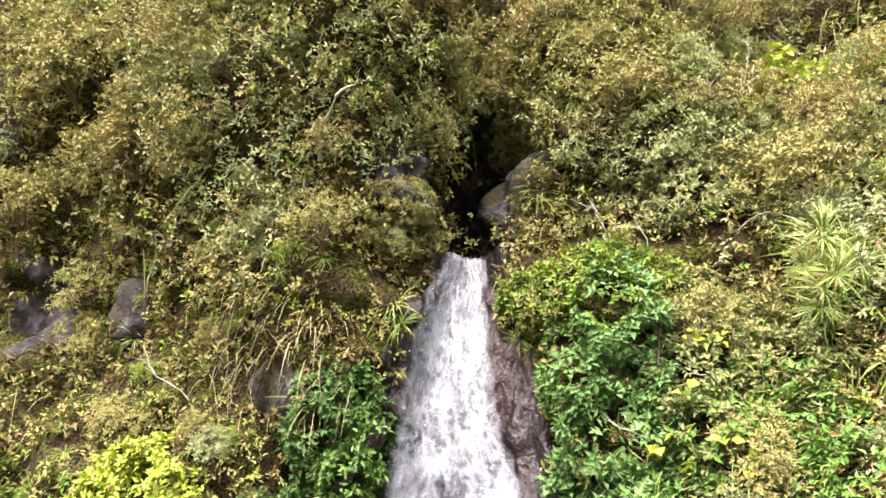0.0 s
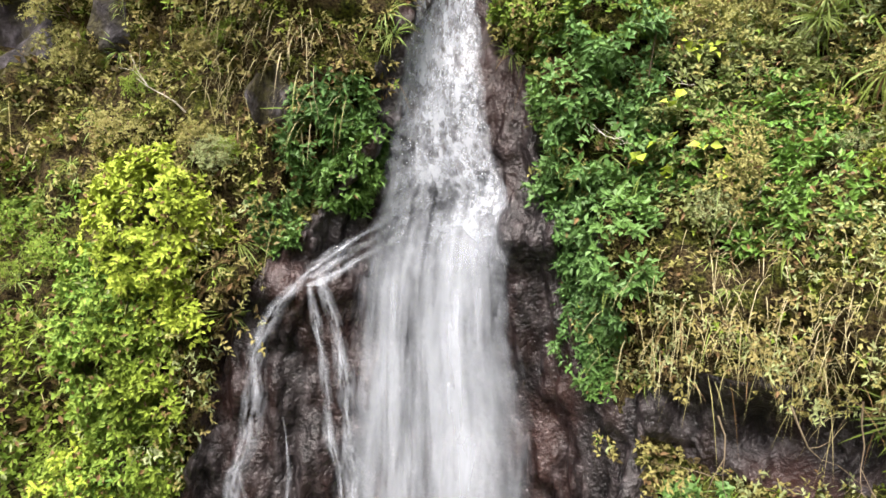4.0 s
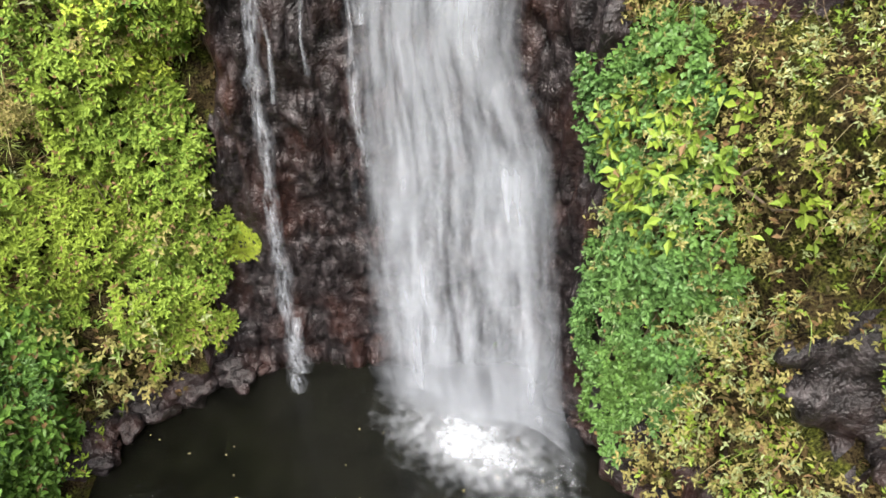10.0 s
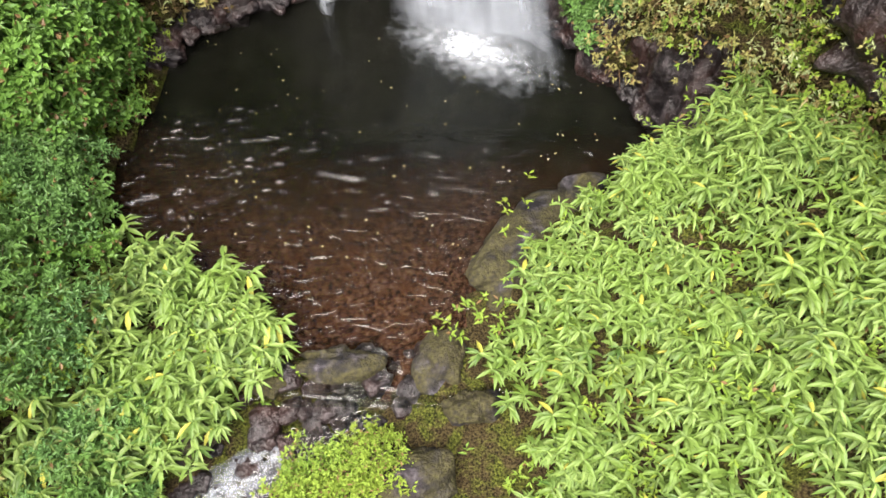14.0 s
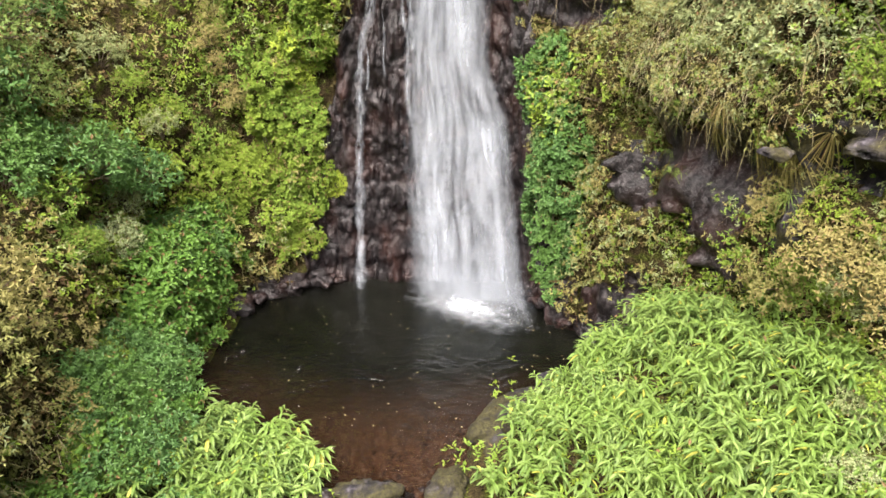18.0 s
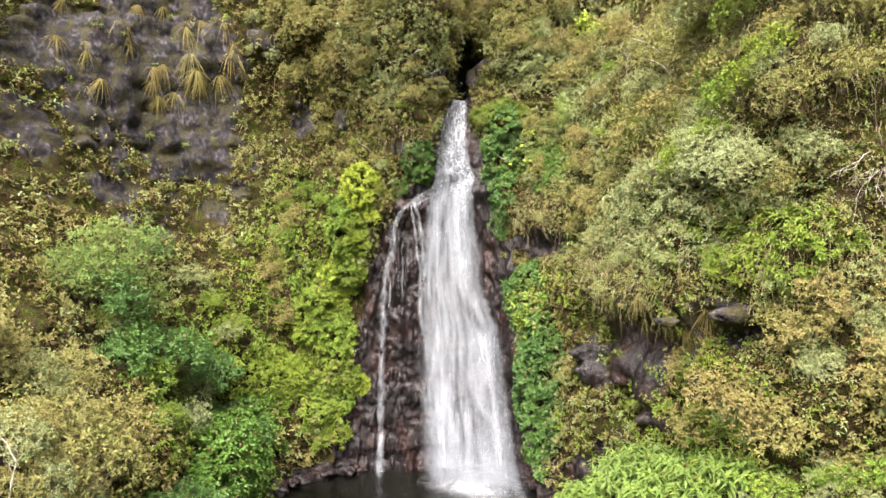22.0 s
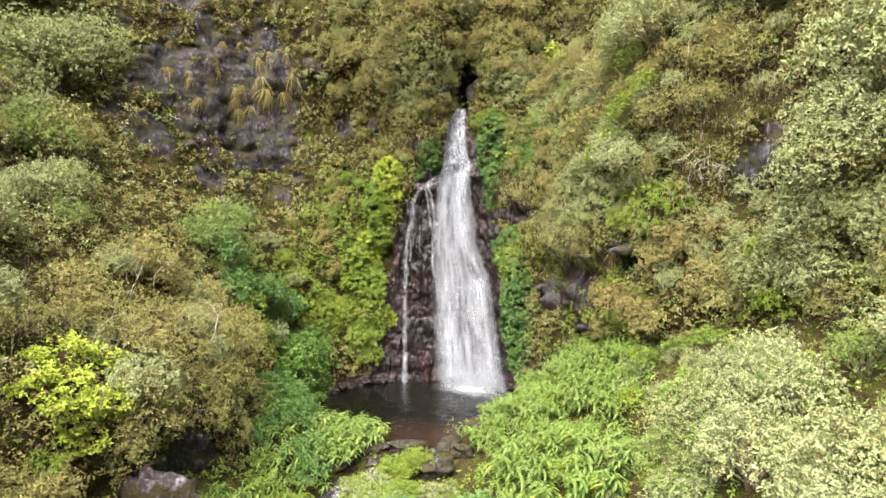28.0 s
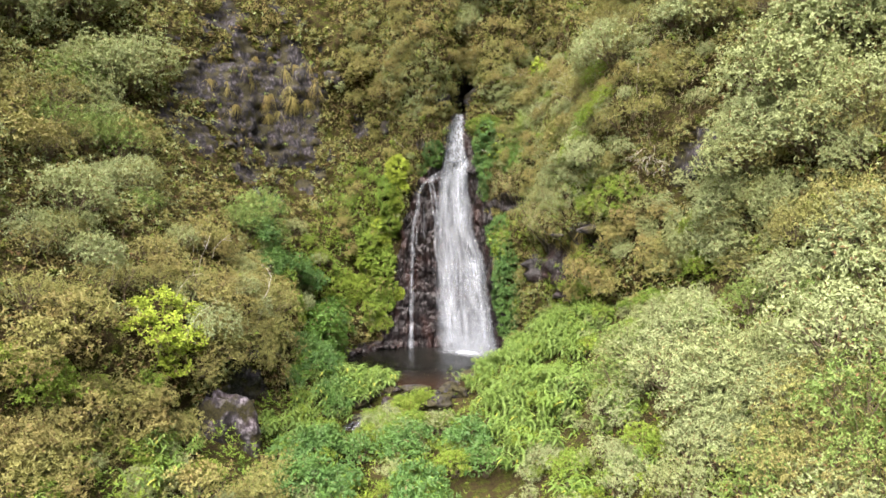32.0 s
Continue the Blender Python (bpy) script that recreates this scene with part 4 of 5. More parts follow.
mass("leafy_plant", 13, (2.95, -0.8, 12.9), (0.75, 1.2, 0.6), "lime", 4, 0.15, 0.13, 0.75, "large yellow-green leaves on the cliff")
mass("leafy_plant", 9, (3.0, -0.6, 14.2), (0.5, 1.2, 0.5), "lime", 4, 0.13, 0.11, 0.7, "large yellow-green leaves on the cliff")
mass("leafy_plant", 90, (5.6, 1.6, 18.6), (0.9, 1.6, 0.9), "lime", 4, 0.2, 0.16, 0.9, "large yellow leaves on a climber")
mass("leafy_plant", 36, (4.0, -3.0, 8.2), (0.9, 1.6, 1.1), "green", 4, 0.17, 0.10, 0.7, "loose light green leaves on the rock wall")
mass("leafy_bush", 1500, (3.3, -0.9, 13.6), (1.2, 1.6, 2.0), "sage", 6, 0.10, 0.042, 0.55, "light green narrow-leaved bush on the cliff")
mass("leafy_bush", 900, (5.2, -1.2, 15.6), (1.3, 2.0, 1.4), "grey", 6, 0.11, 0.036, 0.6, "pale green narrow-leaved bush on the cliff")
mass("leafy_bush", 2400, (-2.6, 0.6, 18.6), (2.6, 3.0, 2.4), "grey", 6, 0.10, 0.036, 0.6, "pale olive narrow-leaved bushes above the lip")
mass("leafy_bush", 1800, (2.6, 1.5, 19.2), (1.6, 3.0, 1.8), "brown", 6, 0.10, 0.036, 0.6, "dry olive bushes beside the cleft")
mass("leafy_bush", 700, (3.5, -1.2, 12.9), (1.0, 1.6, 1.3), "broad", 6, 0.11, 0.05, 0.65, "mid green leafy bush on the cliff")
mass("leafy_bush", 3000, (6.2, -8.6, 11.0), (2.4, 4.0, 1.9), "grey", 6, 0.12, 0.045, 0.7, "pale grey-green bushes above the overhang")
mass("leafy_bush", 1200, (7.6, -11.6, 10.4), (1.8, 2.4, 1.2), "green", 6, 0.12, 0.05, 0.6, "fresh green bushes above the overhang")
mass("leafy_bush", 2000, (3.6, 0.2, 17.0), (1.4, 2.4, 1.3), "grey", 6, 0.085, 0.032, 0.75, "pale grey-green bush beside the cleft")
mass("moss_cushion", 1500, (-4.2, 0, 3.7), (0.42, 1.0, 0.5), "lime", 6, 0.03, 0.016, 0.18, "yellow-green moss cushion on wet rock")
mass("moss_cushion", 2500, (-0.9, -0.2, 16.2), (0.75, 1.3, 0.7), "olive", 6, 0.045, 0.014, 0.25, "olive moss cushion beside the lip")


def hanging(name, n, weight, material, length, width, label, out=0.6):
    p, nr = scatter(n, weight / FINE ** 2)
    sc = np.clip(off_path(p) / 11.5, 0.8, 2.2)
    p = p + nr * rng.uniform(0.05, 0.45, (n, 1))
    d = nr * out + np.array([0, 0, 0.15]) + rng.normal(0, 0.4, (n, 3))
    v, f = blades(p, d, length * rng.uniform(0.5, 1.3, n) * sc ** 0.5, width * sc, rng.uniform(0.6, 1.5, n), 3)
    return tagged(new(name, mesh_of(name, v, f, M[material])), label, "grass", kind="stuff")


straw_zone = np.maximum.reduce([step(1.1, 0.5, blob(CP, c, r)) for c, r in (
    ((5.6, -7.5, 9.6), (2.4, 4, 1.5)), ((3.4, -2.2, 11.3), (1.8, 2, 1.1)), ((8.5, -12.5, 10.0), (2.5, 3, 1.3)), ((11, -13, 14.5), (2.5, 3, 1.2)),
    ((-13.6, 2, 18.6), (3, 3, 2.6)), ((-2.8, 0, 14.6), (1.6, 1.5, 1.2)), ((-7.4, -13.5, 2.2), (2.5, 4, 1.5)), ((7, 2, 20), (4, 4, 3.5)), ((9.0, -8.5, 16.5), (5, 6, 4)), ((11.5, -14, 16), (4, 5, 4)))])
hanging("hanging_grass", 11000, VEG * straw_zone + 0.02 * VEG, "straw", 0.42, 0.013, "dry straw-coloured grass hanging from the cliff")
hanging("hanging_grass", 4500, VEG * (0.25 + step(0.1, 0.5, fbm(CP * 0.6 + 7, 3))), "strap", 0.42, 0.018, "green and yellow grass blades on the cliff")


# ---- plant models, built once and copied ----
def shrub(kind, leaf, bark, lobes, twigs, k, length, width, flat=0.8, open_=0.0, label="", height=0.55, tilt=(0.5, 1.4)):
    """A shrub or small tree about one metre in radius: limbs that fork to lobes of leaves."""
    base = new(kind)
    cs, paths = [], []
    for i in range(lobes):
        el = math.asin(-0.12 + 1.1 * (i + 0.5) / lobes)
        a = i * 2.4 + rng.uniform(-0.3, 0.3)
        o = np.array([math.cos(a) * math.cos(el), math.sin(a) * math.cos(el), math.sin(el) * flat])
        c = o * rng.uniform(0.5, 0.72) + np.array([0, 0, height])
        cs.append((c, rng.uniform(0.2, 0.44)))
        mid = c * np.array([0.4, 0.4, 0.5]) + rng.normal(0, 0.05, 3)
        paths.append([(np.array([0, 0, -0.35]), 0.024), (mid * 0.5, 0.019), (mid, 0.013), (c, 0.005)])
        e = c + unit(rng.normal(0, 1, 3) + np.array([0, 0, 0.4])) * cs[-1][1] * (0.8 + open_)
        paths.append([(mid, 0.008), ((mid + e) / 2 + rng.normal(0, 0.03, 3), 0.006), (e, 0.002)])
    ps, ax = [], []
    for c, r in cs:
        n = int(twigs / lobes)
        d = unit(rng.normal(0, 1, (n, 3)) + np.array([0, 0, 0.35]))
        far = np.where(rng.uniform(0, 1, (n, 1)) < 0.14, rng.uniform(1.05, 1.5, (n, 1)), rng.uniform(0.6, 1.06 + open_, (n, 1)))
        far = far * (1 + 0.4 * vnoise(d * 2.2 + c * 9))[:, None]
        ps.append(c + d * r * far * np.array([1, 1, 0.8]))
        ax.append(d + UP * 0.5)
    p, a = np.concatenate(ps), np.concatenate(ax)
    v, f = rosettes(p, a, k, length, width, tilt)
    part("trunk", mesh_of("trunk", *tubes(paths), M[bark], smooth=True), base)
    part("crown", mesh_of("crown", v, f, M[leaf]), base)
    return tagged(base, label, "shrub")


KINDS = {
    "grey": [shrub("shrub", "grey", "bark", 9 + i, 310, 6, 0.095, 0.036, label="grey-green shrub with narrow leaves on the slope") for i in range(3)],
    "brown": [shrub("bush", "brown", "bark", 9 + i, 300, 6, 0.085, 0.032, 0.9, 0.25, "olive-brown twiggy bush with sparse fine leaves") for i in range(3)],
    "olive": [shrub("bush", "olive", "bark", 8 + i, 280, 6, 0.095, 0.04, label="olive green bush on the cliff") for i in range(3)],
    "green": [shrub("leafy_shrub", "green", "bark", 8 + i, 280, 6, 0.10, 0.045, label="fresh green leafy shrub") for i in range(3)],
    "deep": [shrub("leafy_shrub", "deep", "bark", 9, 220, 6, 0.13, 0.055, label="deep green leafy shrub") for i in range(2)],
    "lime": [shrub("leafy_shrub", "lime", "bark", 7, 150, 6, 0.13, 0.07, 0.8, 0.3, "yellow-green shrub with loose large leaves") for i in range(2)],
    "broad": [shrub("leafy_shrub", "broad", "bark", 8, 170, 6, 0.17, 0.12, label="broad-leaved green shrub beside the pool") for i in range(2)],
    "grey_tree": [shrub("tree", "grey", "bark", 16 + 2 * i, 760, 6, 0.066, 0.028, 0.9, 0.1, "grey-green small tree with dense narrow leaves", 0.5) for i in range(3)],
    "brown_tree": [shrub("tree", "brown", "bark", 15 + 2 * i, 560, 6, 0.055, 0.02, 0.9, 0.25, "olive-brown small tree with fine sparse leaves", 0.5) for i in range(3)],
    "green_tree": [shrub("tree", "fresh", "bark", 15 + 2 * i, 560, 6, 0.062, 0.026, 0.9, 0.1, "fresh green small tree", 0.5) for i in range(2)],
}


def folded_leaves(p, d, up, length, width, droop):
    """Broad pointed leaves that arch over and are folded along the midrib."""
    n, t = len(p), np.array([0, 0.22, 0.5, 0.78, 1.0])
    prof = np.array([0.12, 0.8, 1.0, 0.6, 0.02])[None, :, None]
    d = unit(d)
    w = unit(np.cross(d, up))
    ln, wd, dr = (np.asarray(q, float)[:, None, None] for q in (length, width, droop))
    c = p[:, None] + d[:, None] * ln * t[None, :, None] - UP * (ln * dr * (t ** 2)[None, :, None])
    lift = np.cross(w, d)[:, None] * wd * prof * 0.16
    v = np.stack([c - w[:, None] * wd * prof * 0.5 + lift, c, c + w[:, None] * wd * prof * 0.5 + lift], 2).reshape(-1, 3)
    base = np.arange(n)[:, None] * 15
    quads = [(3 * i + j, 3 * i + j + 1, 3 * i + j + 4, 3 * i + j + 3) for i in range(4) for j in (0, 1)]
    return v, np.concatenate([base + np.array(q)[None] for q in quads])


def ginger(stalks):
    """A clump of arching ginger stalks, each ending in a whorl of broad drooping leaves."""
    base = new("ginger_clump")
    paths, p, d, ln, dr = [], [], [], [], []
    for i in range(stalks):
        a, q = i * 2.4 + rng.uniform(-0.4, 0.4), 0.85 * math.sqrt((i + 0.5) / stalks)
        b = np.array([q * math.cos(a), q * math.sin(a), -0.25])
        h = rng.uniform(0.8, 1.3)
        lean = np.array([math.cos(a), math.sin(a), 0]) * rng.uniform(0.1, 0.35) + np.array([-0.2, -0.32, -0.05])
        t = np.linspace(0, 1, 6)
        pts = b + UP * h * t[:, None] + lean * (t ** 1.8)[:, None]
        paths.append([(x, 0.012 - 0.008 * y) for x, y in zip(pts, t)])
        tip = unit(pts[-1] - pts[-2])
        turn = rng.uniform(0, 6.28)
        for j, u in enumerate(np.linspace(0.45, 1.0, 17)):
            az = turn + j * 2.2 + rng.normal(0, 0.2)
            out = np.array([math.cos(az), math.sin(az), 0])
            p.append(np.array([np.interp(u, t, pts[:, k]) for k in range(3)]))
            d.append(out + tip * (0.05 + 1.1 * max(0, u - 0.6)) + rng.normal(0, 0.1, 3))
            ln.append(rng.uniform(0.30, 0.46) * (1.0 if u < 0.9 else 0.7))
            dr.append(rng.uniform(0.35, 0.85))
    ln = np.array(ln)
    v, f = folded_leaves(np.array(p), np.array(d), UP + rng.normal(0, 0.2, (len(p), 3)), ln, ln * rng.uniform(0.18, 0.26, len(p)), np.array(dr))
    tagged(part("stem", mesh_of("stem", *tubes(paths, 4), M["strap"], smooth=True), base, "green ginger stalks"), kind="stuff")
    tagged(part("foliage", mesh_of("foliage", v, f, M["ginger"]), base, "long light green leaves"), kind="stuff")
    return tagged(base, "light green ginger clump with broad glossy leaves", "ginger", "ginger beside the pool")


def tuft(n, length, width, material, name, label, rise=(0.3, 1.6)):
    a = rng.uniform(0, 2 * np.pi, n)
    d = np.stack([np.cos(a), np.sin(a), rng.uniform(*rise, n)], 1)
    p = np.stack([np.cos(a), np.sin(a), 0 * a], 1) * 0.05
    v, f = blades(p, d, length * rng.uniform(0.6, 1.2, n), width, rng.uniform(0.5, 1.1, n), 5)
    return tagged(new(name, mesh_of(name, v, f, M[material])), label, "grass")


def fern(n, material):
    """A fern: arching fronds with two rows of narrow leaflets."""
    base = new("fern")
    ps, ds, ss, ls, paths = [], [], [], [], []
    for i in range(n):
        a = i * 2 * np.pi / n + rng.uniform(-0.2, 0.2)
        o = np.array([math.cos(a), math.sin(a), 0])
        t = np.linspace(0, 1, 15)
        pts = o * t[:, None] * 1.0 + UP * (0.75 * t - 0.75 * t ** 2)[:, None]
        paths.append([(q, 0.008 - 0.006 * u) for q, u in zip(pts[::2], t[::2])])
        s = np.cross(o, UP)
        for q, u in zip(pts[1:], t[1:]):
            for sg in (1, -1):
                ps.append(q)
                ds.append(s * sg + o * 0.5 - UP * 0.15)
                ss.append(o)
                ls.append(0.05 + 0.28 * math.sin(math.pi * min(1, u * 0.85 + 0.12)))
    v, f = blades(np.array(ps), np.array(ds), np.array(ls), 0.05, 0.35, 2, np.array(ss))
    part("stem", mesh_of("stem", *tubes(paths, 4), M["bark"]), base)
    part("foliage", mesh_of("foliage", v, f, M[material]), base)
    return tagged(base, "dark green fern with arching fronds", "fern")


GINGER = [ginger(8 + i) for i in range(4)]
TUFTS = [tuft(34, 0.75, 0.028, "strap", "grass_tuft", "tuft of long arching strap leaves on the cliff") for i in range(3)]
TAN = [tuft(90, 0.75, 0.024, "tan", "grass_tuft", "tuft of golden dry grass hanging on the rock", (-1.6, 0.1)) for i in range(2)]
FERNS = [fern(11, "deep"), fern(9, "green")]
USED = set()


def place(models, p, size, squash=1.0, tip=None, turn=None):
    """Sets a model down at p; the first use takes the model itself, later ones copies of it."""
    ob = models[int(rng.integers(len(models)))]
    rot = Euler((rng.normal(0, 0.1), rng.normal(0, 0.1), rng.uniform(0, 6.283)))
    if tip is not None:
        rot = (Vector((0, 0, 1)).rotation_difference(Vector(tip)).to_matrix() @ Euler((0, 0, rng.uniform(0, 6.283))).to_matrix()).to_euler()
    if turn is not None:
        rot = Euler((0, 0, turn))
    m = Matrix.LocRotScale(Vector(p), rot, Vector((size, size, size * squash)))
    if ob.name not in USED:
        USED.add(ob.name)
        ob.matrix_basis = m
        return ob
    return copy_thing(ob, m)


OPEN_ROCK = [((-14.0, 1.5, 17.8), (3.4, 4.0, 5.0)), ((5.2, -7.2, 6.4), (1.5, 2.6, 1.9)), ((10.6, -13.8, 12.4), (1.7, 1.9, 1.1)), ((0.5, 1.8, 17.8), (0.75, 4.0, 1.7))]


def over_rock(q, s):
    """Whether a plant of size s at q would hang over rock that lies open."""
    return any(blob(q[None], c, np.array(r) + 0.45 * s)[0] < 1 for c, r in OPEN_ROCK)


def zone(kinds, n, c, r, size, on="cliff", lean=0.25, clear=3.6, squash=1.0, veg=True, extra=1.0):
    """n plants inside an ellipsoid on the cliff or the ground."""
    pts = CP if on == "cliff" else GP
    w = step(1.05, 0.8, blob(pts, c, r)) * ((VEG > 0.3) if (on == "cliff" and veg) else 1.0) * extra
    if (w * (area if on == "cliff" else garea)).sum() <= 0:
        return
    p, nr = scatter(n, w, on)
    for q, m in zip(p, nr):
        s = rng.uniform(*size)
        if off_path(q[None] + np.array([[0, 0, s * 0.6]]))[0] < clear + s:
            continue
        kind = kinds[int(rng.integers(len(kinds)))]
        if kind not in ("tuft", "tan", "fern") and on == "cliff" and over_rock(q, s):
            continue
        models = {"ginger": GINGER, "tuft": TUFTS, "tan": TAN, "fern": FERNS}.get(kind) or KINDS[kind]
        tip = unit(UP * 1.0 + m * lean) if on == "cliff" else UP
        place(models, q - tip * 0.05 + m * 0.02, s, squash, tip, turn=None if kind != "ginger" else rng.normal(0, 0.5) + (1.4 if q[0] < -1 else 0.0))


# left spur and its trees
open_vine = blob(CP, (-11.6, -19.8, 4.6), (2.0, 2.6, 2.1)) > 1
open_rock = blob(CP, (-9.3, -18.5, 0.8), (1.6, 2.4, 1.9)) > 1
open_floor = blob(GP, (-8.4, -20.5, 0.5), (1.7, 3.0, 3.0)) > 1
zone(["brown_tree", "olive", "grey_tree", "brown"], 22, (-11.0, -14.5, 6.0), (3.6, 5.5, 4.0), (0.8, 1.3), lean=0.7, extra=open_vine)
zone(["brown_tree", "grey_tree", "olive"], 18, (-13.5, -21, 6.5), (4.5, 6, 4.5), (0.9, 1.5), lean=0.6, extra=open_vine)
zone(["brown", "olive", "grey", "brown"], 30, (-10.2, -16.5, 4.2), (3.0, 4.5, 2.6), (0.5, 0.85), lean=0.9, extra=open_vine & open_rock)
zone(["grey_tree", "brown_tree", "green_tree", "olive"], 38, (-20, -15, 13), (6, 10, 7), (1.1, 1.9), lean=0.5)
zone(["lime"], 6, (-11.4, -19.8, 5.0), (1.8, 2.0, 1.6), (0.4, 0.6), lean=1.2)
zone(["olive", "green", "brown"], 16, (-12.8, -23, 1.2), (3.0, 4, 2.2), (0.6, 1.0), lean=0.7, extra=open_rock)
# bay between spur and falls
zone(["green", "grey", "deep"], 22, (-11, -4, 6.5), (3.2, 4.5, 4.0), (0.8, 1.3), lean=0.7)
zone(["green_tree"], 5, (-12.6, -5, 8.4), (1.6, 2.0, 1.2), (1.1, 1.5), lean=0.8)
zone(["broad", "broad", "deep"], 14, (-8.6, -5, 2.2), (1.4, 3, 2), (0.6, 0.9), lean=0.6)
zone(["fern"], 9, (-9.2, -3.5, 4.6), (1.8, 3, 2), (0.7, 1.1), lean=0.6)
zone(["green", "olive"], 18, (-7, 0.5, 9.5), (2, 3, 3.4), (0.4, 0.7), lean=0.8)
zone(["olive", "grey"], 12, (-8, 2, 19.5), (3, 5, 3.5), (0.5, 0.9), lean=0.7)
zone(["tan"], 34, (-13.6, 1.5, 19.4), (4.2, 5, 4.2), (0.7, 1.3), lean=0.5, veg=False)
zone(["tan", "tuft"], 26, (5.8, -8.5, 7.4), (1.8, 4, 1.6), (0.5, 0.9), lean=0.6, veg=False)
zone(["tuft"], 24, (-14, 1.5, 16.5), (3.8, 5, 4.5), (0.5, 0.8), lean=1.4, veg=False)
# wall above and beside the cascade
zone(["olive", "grey", "olive", "brown"], 46, (-3, 1, 19.5), (5.5, 5, 4.5), (0.35, 0.75), lean=0.8, clear=2.5)
zone(["olive", "grey"], 24, (4, 1, 19), (4, 5, 4.5), (0.5, 0.9), lean=0.8, clear=2.5)
zone(["deep"], 9, (0.3, 5, 19.3), (1.6, 4, 2.2), (0.4, 0.7), lean=0.6, veg=False)
zone(["grey", "olive", "green"], 46, (4.4, -1.0, 15.5), (3.0, 3, 4), (0.3, 0.6), lean=0.9, clear=2.5)
zone(["olive", "grey", "green"], 30, (-4.4, 0, 15.5), (3, 2.5, 3.4), (0.25, 0.5), lean=0.9, clear=2.5)
zone(["grey_tree", "grey", "grey_tree"], 16, (2.0, 8, 24), (4.5, 7, 5), (0.9, 1.5), lean=0.7, clear=2.5)
zone(["grey", "grey", "olive"], 26, (6.0, 0.5, 18.5), (3.0, 4, 3.2), (0.4, 0.8), lean=0.9, clear=2.5)
# right wall
zone(["grey", "green", "grey", "olive"], 46, (8.6, -12.5, 6.5), (3.6, 4, 4), (0.55, 0.95), lean=0.9)
zone(["grey_tree", "grey", "grey_tree", "brown_tree"], 40, (13.8, -17.5, 9), (4.5, 5, 5.5), (0.9, 1.5), lean=0.8)
zone(["grey", "olive", "grey", "brown"], 60, (9.5, -8.5, 15.5), (5, 6, 6), (0.6, 1.1), lean=0.7)
zone(["grey", "green", "grey"], 34, (8.5, -8, 14), (4, 5, 5), (0.8, 1.3), lean=0.8)
zone(["grey_tree", "brown_tree"], 24, (13, -8, 19), (7, 8, 6), (1.2, 1.8), lean=0.6)
zone(["green", "green", "olive"], 12, (6.3, -9.4, 5.6), (1.6, 2.6, 1.4), (0.5, 0.75), lean=0.8)
zone(["olive", "grey"], 14, (5.4, -6.5, 10.8), (1.8, 4, 1.8), (0.35, 0.6), lean=0.9)
zone(["grey", "green"], 18, (11.5, -15, 8.5), (3, 4, 3.0), (0.8, 1.2), lean=0.7)
zone(["grey_tree", "grey_tree", "brown_tree"], 30, (17, -22, 12), (6, 9, 8), (1.4, 2.2), lean=0.5)
# far slopes up to the rim
zone(["grey_tree", "brown_tree", "green_tree"], 30, (22, -12, 23), (9, 16, 8), (1.6, 2.6), lean=0.4)
zone(["grey_tree", "brown_tree"], 26, (-24, -12, 22), (9, 16, 8), (1.6, 2.6), lean=0.4)
# right foreground slope
zone(["grey_tree", "grey_tree", "grey_tree", "grey_tree", "green_tree"], 36, (9.5, -23.5, 4), (4.5, 7, 5), (0.9, 1.5), "ground", clear=3.2)
zone(["grey_tree", "green_tree", "brown_tree"], 14, (11, -31, 4), (3.5, 4, 5), (1.3, 1.8), "ground", clear=3.2)
zone(["grey", "grey", "green", "ginger"], 50, (6, -21, 0), (3.6, 6, 3), (0.7, 1.1), "ground")
zone(["grey", "green"], 22, (8, -14.5, 4.0), (2.2, 2.5, 2.5), (0.6, 0.95), "ground")
# valley floor
zone(["green", "deep", "grey", "green"], 60, (-2.5, -18.5, -1.5), (5.5, 5.0, 2.0), (0.8, 1.15), "ground", clear=3)
zone(["green", "grey", "ginger", "brown"], 30, (-8, -22, 0), (3.5, 5, 3), (0.7, 1.0), "ground", clear=3, extra=open_floor)
zone(["green", "grey", "grey", "deep"], 44, (1, -28, -2.5), (8, 6, 3), (1.0, 1.5), "ground", clear=3)
zone(["green", "green", "grey"], 16, (-3.6, -15.6, -1.2), (2.6, 2.0, 2), (0.9, 1.15), "ground", clear=3)
zone(["green"], 8, (-2.4, -12.5, -0.3), (1.1, 0.8, 1), (0.75, 1.0), "ground")
zone(["green", "grey"], 12, (-2.6, -15.0, -0.8), (2.6, 0.9, 1.5), (0.9, 1.2), "ground", clear=3)
zone(["green", "grey", "ginger", "olive"], 44, (-10.5, -26.5, 1), (4, 5.5, 4.5), (0.8, 1.2), "ground", clear=3)
zone(["olive", "brown", "green"], 26, (-15, -30, 3), (4.5, 6, 5), (1.0, 1.5), lean=0.6)
zone(["broad", "deep", "green"], 26, (-8.2, -8.2, 0.6), (1.3, 2.6, 1.8), (0.6, 0.9), "ground")
zone(["broad"], 22, (-8.3, -6.0, 0.5), (1.2, 3.4, 2.0), (0.6, 0.9), "ground")
zone(["deep", "green", "broad"], 30, (-8.2, -11.5, 0.8), (1.8, 2.6, 2.4), (0.6, 0.9), "ground")
zone(["ginger", "deep"], 14, (-6.6, -12.8, 0.3), (1.6, 1.4, 2.0), (0.6, 0.9), "ground")
